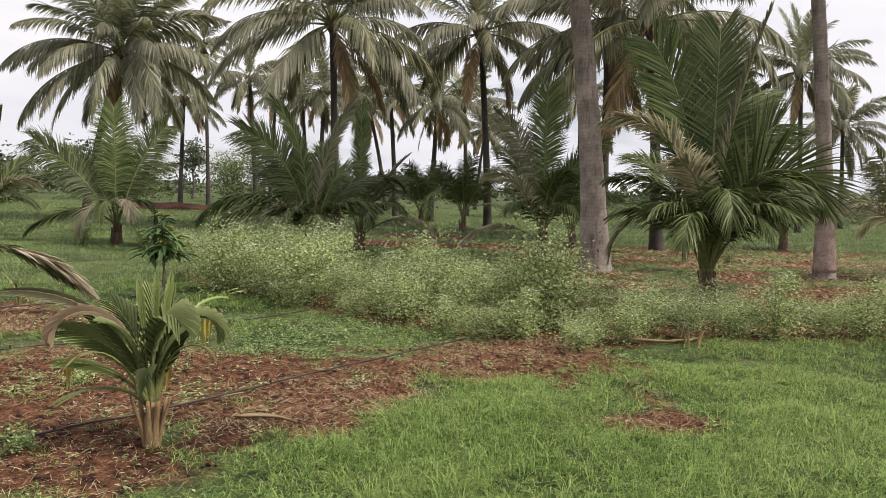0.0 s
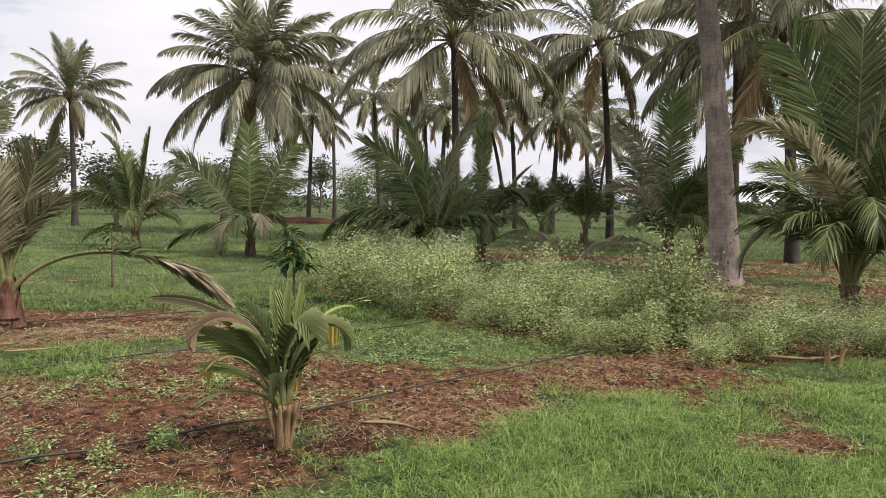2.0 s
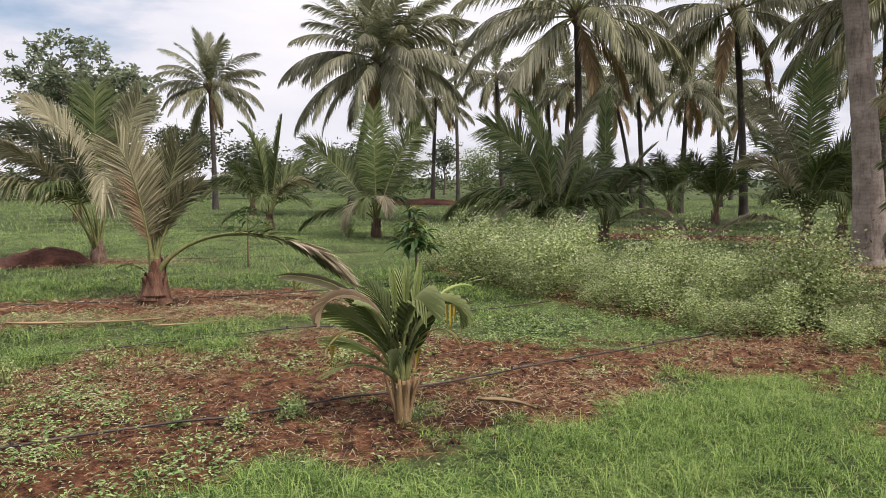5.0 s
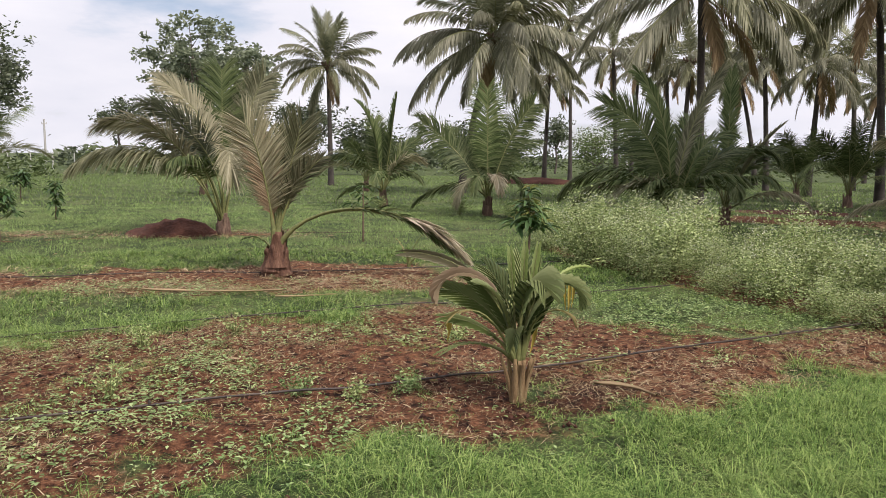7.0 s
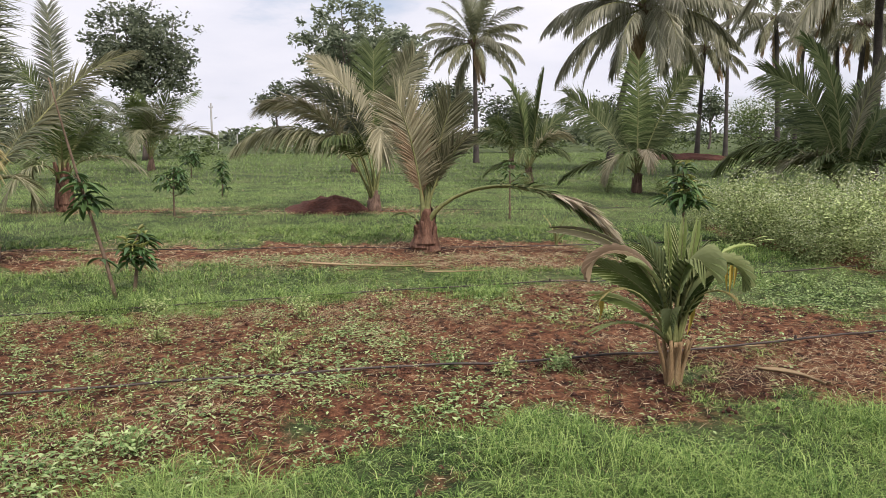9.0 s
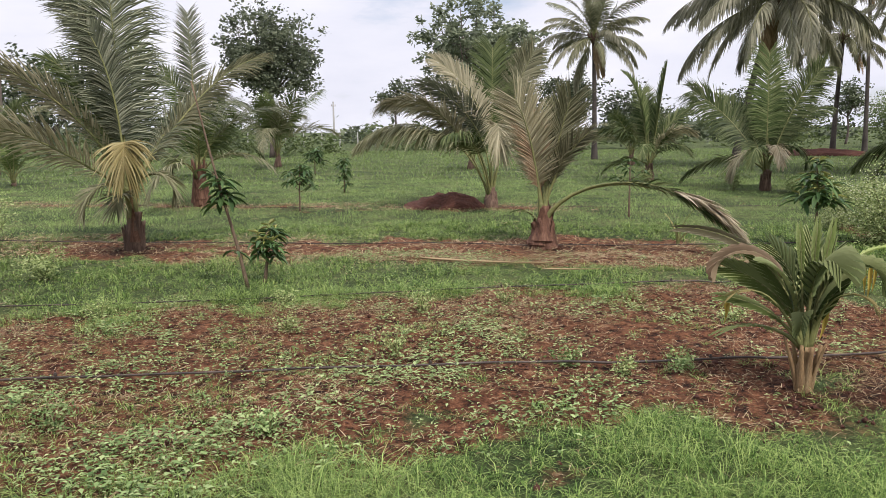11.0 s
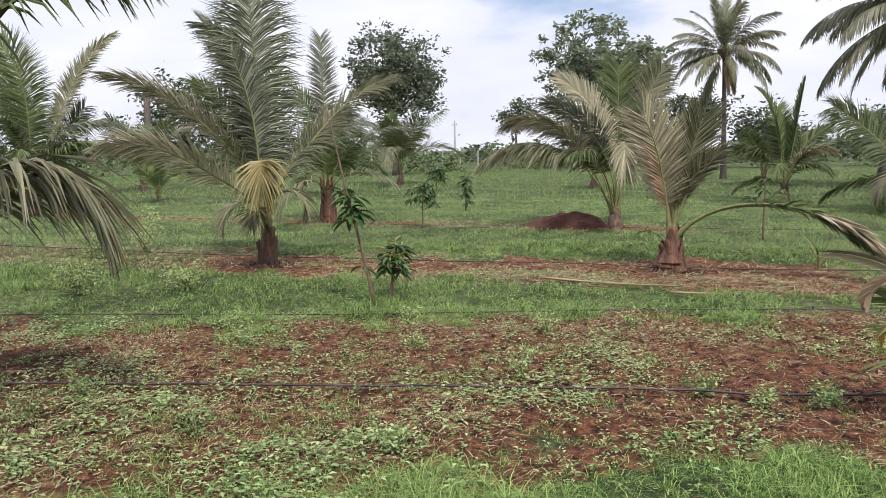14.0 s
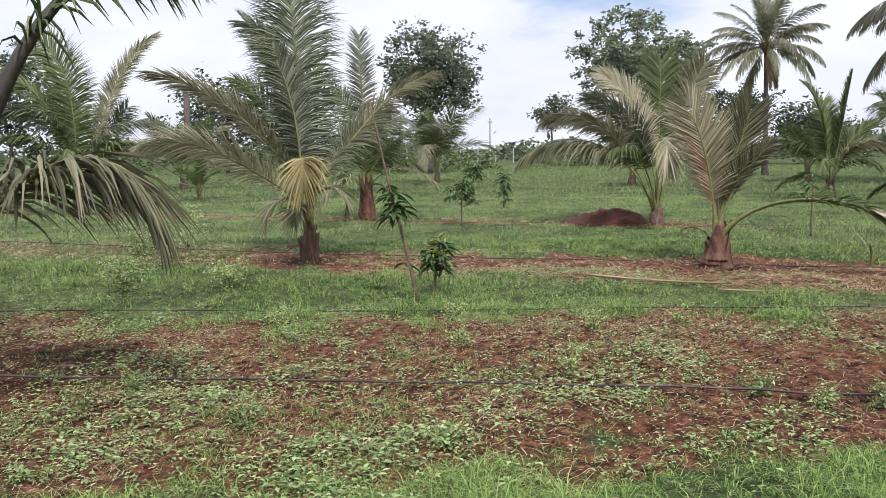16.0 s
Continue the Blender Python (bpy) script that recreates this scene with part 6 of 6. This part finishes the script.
def sward(name, rng, n, r0, r1, height, width, joints, mat, label, keep, a0=-36, a1=97):
    """Blades of grass, each bent under its own weight, in one object."""
    tufts = n // 11 if joints == 2 else n
    x, y = sector(rng, tufts, r0, r1, a0, a1)
    k = rng.random(tufts) < keep(x, y)
    x, y = x[k], y[k]
    lean = rng.uniform(0, 2 * np.pi, len(x))
    if joints == 2:
        # blades spring from tufts and lean outward
        x, y = np.repeat(x, 11), np.repeat(y, 11)
        lean = rng.uniform(0, 2 * np.pi, len(x))
        off = 0.3 * height * np.abs(rng.normal(0, 1, len(x)))
        x, y = x + off * np.cos(lean), y + off * np.sin(lean)
        lean = lean + rng.normal(0, 0.7, len(x))
    m = len(x)
    tall = height * (0.1 + 1.8 * fbm(x * 1.6, y * 1.6, 51)) * rng.uniform(0.5, 1.25, m)
    if joints == 2:
        tall = tall * np.repeat(rng.uniform(0.6, 1.5, m // 11), 11)
    tall = tall * (1 - 0.55 * np.clip(bare(x, y), 0, 1))
    d = np.stack([np.cos(lean), np.sin(lean), 0 * lean], 1)
    b = np.stack([-np.sin(lean), np.cos(lean), 0 * lean], 1)
    out = 0.3 + 2.2 * rng.random(m) ** 1.4 if joints == 1 else 0.5 + 2.8 * rng.random(m) ** 1.2
    p0 = np.stack([x, y, lift(x, y) - 0.01], 1)
    w = (width * rng.uniform(0.7, 1.3, m))[:, None]
    up = np.array((0, 0, 1.0))
    if joints == 1:
        tip = p0 + d * (tall * out * 0.7)[:, None] + up * tall[:, None]
        V = np.stack([p0 - b * w, p0 + b * w, tip], 1).reshape(-1, 3)
        F = np.arange(m * 3).reshape(-1, 3)
    else:
        q = p0 + d * (tall * out * 0.3)[:, None] + up * (tall * 0.72)[:, None]
        tip = p0 + d * (tall * out * 1.05)[:, None] + up * (tall * rng.uniform(0.45, 1.05, m))[:, None]
        V = np.stack([p0 - b * w, p0 + b * w, q - b * w * 0.8, q + b * w * 0.8, tip], 1).reshape(-1, 3)
        o = np.arange(m)[:, None] * 5
        F = np.concatenate([o + np.array((0, 1, 3)), o + np.array((0, 3, 2)), o + np.array((2, 3, 4))])
    tagged(new(name, bulk_mesh(name, V, F, mat)), label, "grass", kind="stuff")


def grassy(x, y):
    u, v = row_uv(x, y)
    clump = fbm(x * 2.2, y * 2.2, 61)
    open_ground = 1 - np.clip(bare(x, y) * 1.15, 0, 1)
    soil_tufts = (0.1 + 0.24 * step(2.5, -0.5, u)) * step(0.46, 0.62, clump)
    return np.clip(open_ground * (0.62 + 0.5 * step(0.3, 0.62, clump)) + soil_tufts, 0, 1) * (1 - 0.85 * thicket(x, y))


gr = np.random.default_rng(23)
sward("near_grass", gr, 330000, 2.6, 7.2, 0.062, 0.0018, 2, GRASS, "soft green grass in the foreground", grassy)
sward("row_grass", gr, 215000, 7.0, 12.5, 0.056, 0.0022, 2, GRASS, "lush green grass between the palm rows", grassy)
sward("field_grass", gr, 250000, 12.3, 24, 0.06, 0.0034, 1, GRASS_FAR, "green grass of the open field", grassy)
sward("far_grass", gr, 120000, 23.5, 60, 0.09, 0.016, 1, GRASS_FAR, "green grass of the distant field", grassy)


sward("grass_behind", gr, 40000, 0.3, 9.0, 0.09, 0.005, 1, GRASS, "green grass round the standing place", grassy, 97, 324)
sward("grass_underfoot", gr, 9000, 0.3, 2.6, 0.09, 0.004, 1, GRASS, "green grass round the standing place", grassy)


def litter(name, rng, n, r0, r1, length, width, mat, label, keep, category):
    """Dead straws lying about on the soil."""
    x, y = sector(rng, n, r0, r1)
    k = rng.random(n) < keep(x, y)
    x, y = x[k], y[k]
    m = len(x)
    a = rng.uniform(0, np.pi, m)
    ln = length * rng.uniform(0.4, 1.5, m)
    d = np.stack([np.cos(a), np.sin(a), rng.normal(0.06, 0.16, m)], 1) * ln[:, None]
    b = np.stack([-np.sin(a), np.cos(a), rng.normal(0, 0.5, m)], 1) * (width * rng.uniform(0.6, 1.4, m))[:, None]
    p = np.stack([x, y, lift(x, y) + 0.008 + rng.uniform(0, 0.02, m)], 1)
    mid = p + d * 0.5 + np.stack([0 * x, 0 * x, ln * rng.uniform(0.0, 0.15, m)], 1)
    V = np.stack([p - b, p + b, mid - b, mid + b, p + d], 1).reshape(-1, 3)
    o = np.arange(m)[:, None] * 5
    F = np.concatenate([o + np.array((0, 1, 3)), o + np.array((0, 3, 2)), o + np.array((2, 3, 4))])
    tagged(new(name, bulk_mesh(name, V, F, mat)), label, category, kind="stuff")


def strawy(x, y):
    u, v = row_uv(x, y)
    heap = np.exp(-((u - 3.5) / 0.7) ** 2 - ((v - 4.0) / 0.35) ** 2) + np.exp(-((x + 5.0) ** 2 + (y - 4.4) ** 2) / 0.12)
    hole = np.exp(-((x - 1.35) ** 2 + (y - 5.1) ** 2) / 0.07)
    shade = 0.5 * step(0.8, 1.6, x) * step(9.2, 10.0, y) * step(24, 21, y)
    rows = 1.1 * step(1.6, 0.6, np.abs(v - (9.25 - 0.22 * (u - 2.05)))) * step(4.4, 3.6, u)
    heap = heap + hole + shade + rows * step(0.34, 0.52, fbm(x * 1.7, y * 1.7, 73))
    return np.clip((bare(x, y) * 0.94 + 0.06) * (0.3 + 0.7 * step(0.42, 0.66, fbm(x * 1.4, y * 1.4, 71))) + heap, 0, 1)


litter("straw", gr, 170000, 2.8, 9.5, 0.055, 0.0012, GRASS_DRY, "pale dead straw scattered over red soil", strawy, "straw")
litter("far_straw", gr, 80000, 9.0, 22, 0.075, 0.0026, GRASS_DRY, "pale dead straw along the planting rows", strawy, "straw")


def row_strip(x, y):
    u, v = row_uv(x, y)
    strip = np.maximum(step(1.3, 0.5, np.abs(v - (9.25 - 0.22 * (u - 2.05)))), step(1.0, 0.4, np.abs(v - (15.0 - 0.29 * (u - 1.3)))))
    return strip * step(4.6, 3.6, u) * (0.3 + 0.7 * step(0.35, 0.55, fbm(x * 1.7, y * 1.7, 73)))


litter("row_straw", gr, 170000, 8.0, 20.0, 0.085, 0.0022, GRASS_DRY, "thick pale straw mulch along the palm rows", row_strip, "straw")
litter("leaf_litter", gr, 48000, 9.0, 24, 0.1, 0.011, LEAF_BROWN, "brown dead leaf pieces under the palms",
       lambda x, y: step(0.6, 1.6, x) * step(9.2, 10.2, y) * step(24, 20, y) * step(0.3, 0.6, fbm(x * 1.1, y * 1.1, 75)), "litter")


def seedlings(rng, n):
    """Small broad-leaved weed seedlings, a few leaves each, over the hoed soil."""
    x, y = sector(rng, n, 2.8, 9.5)
    u, v = row_uv(x, y)
    clump = fbm(x * 1.7, y * 1.7, 81)
    many = step(2.6, -0.6, u) * (0.2 + 0.34 * step(0.42, 0.62, clump)) + 0.16 * step(0.46, 0.62, clump)
    verge = np.exp(-((u - 5.3) / 1.1) ** 2 - ((v - 5.8) / 1.0) ** 2)
    k = rng.random(n) < np.clip(many * np.clip(bare(x, y) * 1.3, 0.05, 1) + 0.6 * verge, 0, 1) * (1 - thicket(x, y)) * (1 - 0.85 * damp_soil(x, y))
    x, y = x[k], y[k]
    m = len(x)
    size = 0.0085 + 0.025 * rng.random(m) ** 1.7 * (1 + 0.8 * (clump[k] - 0.4))
    tris, verts = [], []
    base = 0
    for j in range(6):
        a = j * 2.4 + rng.uniform(0, 6.28, m) * 0.15 + x * 37
        e = rng.uniform(0.0, 0.5, m)
        d = np.stack([np.cos(a) * np.cos(e), np.sin(a) * np.cos(e), np.sin(e)], 1)
        b = np.stack([-np.sin(a), np.cos(a), 0 * a], 1)
        ln = (size * rng.uniform(0.8, 1.5, m))[:, None]
        c = np.stack([x, y, lift(x, y) + 0.012 + 0.01 * j * size / 0.03], 1) + d * ln * 0.35
        droop = np.array((0, 0, -1.0)) * ln * 0.25
        V = np.stack([c, c + d * ln * 0.5 + b * ln * 0.24, c + d * ln + droop, c + d * ln * 0.5 - b * ln * 0.24], 1).reshape(-1, 3)
        o = base + np.arange(m)[:, None] * 4
        tris += [o + np.array((0, 1, 2)), o + np.array((0, 2, 3))]
        verts.append(V)
        base += len(V)
    tagged(new("weed_seedlings", bulk_mesh("weed_seedlings", np.concatenate(verts), np.concatenate(tris), SEEDLING)),
           "pale green broad-leaved weed seedlings over the soil", "weeds", kind="stuff")


seedlings(gr, 62000)


def clods(rng, n):
    """Crumbs and lumps of red earth."""
    x, y = sector(rng, n, 2.8, 8.5)
    k = rng.random(n) < bare(x, y) * (0.25 + 0.75 * step(0.42, 0.6, fbm(x * 2, y * 2, 91)))
    x, y = x[k], y[k]
    m = len(x)
    s = 0.004 + 0.024 * rng.random(m) ** 5
    o8 = np.array([(1, 0, 0), (0, 1, 0), (-1, 0, 0), (0, -1, 0), (0, 0, 0.8), (0, 0, -0.6)])
    V = np.stack([x, y, lift(x, y) + 0.2 * s], 1)[:, None] + o8[None] * s[:, None, None] * rng.uniform(0.6, 1.3, (m, 6, 3))
    f = np.array([(0, 1, 4), (1, 2, 4), (2, 3, 4), (3, 0, 4), (1, 0, 5), (2, 1, 5), (3, 2, 5), (0, 3, 5)])
    F = (np.arange(m)[:, None, None] * 6 + f[None]).reshape(-1, 3)
    tagged(new("clods", bulk_mesh("clods", V.reshape(-1, 3), F, MOUND)), "crumbled lumps of red earth", "soil", kind="stuff")


clods(gr, 24000)
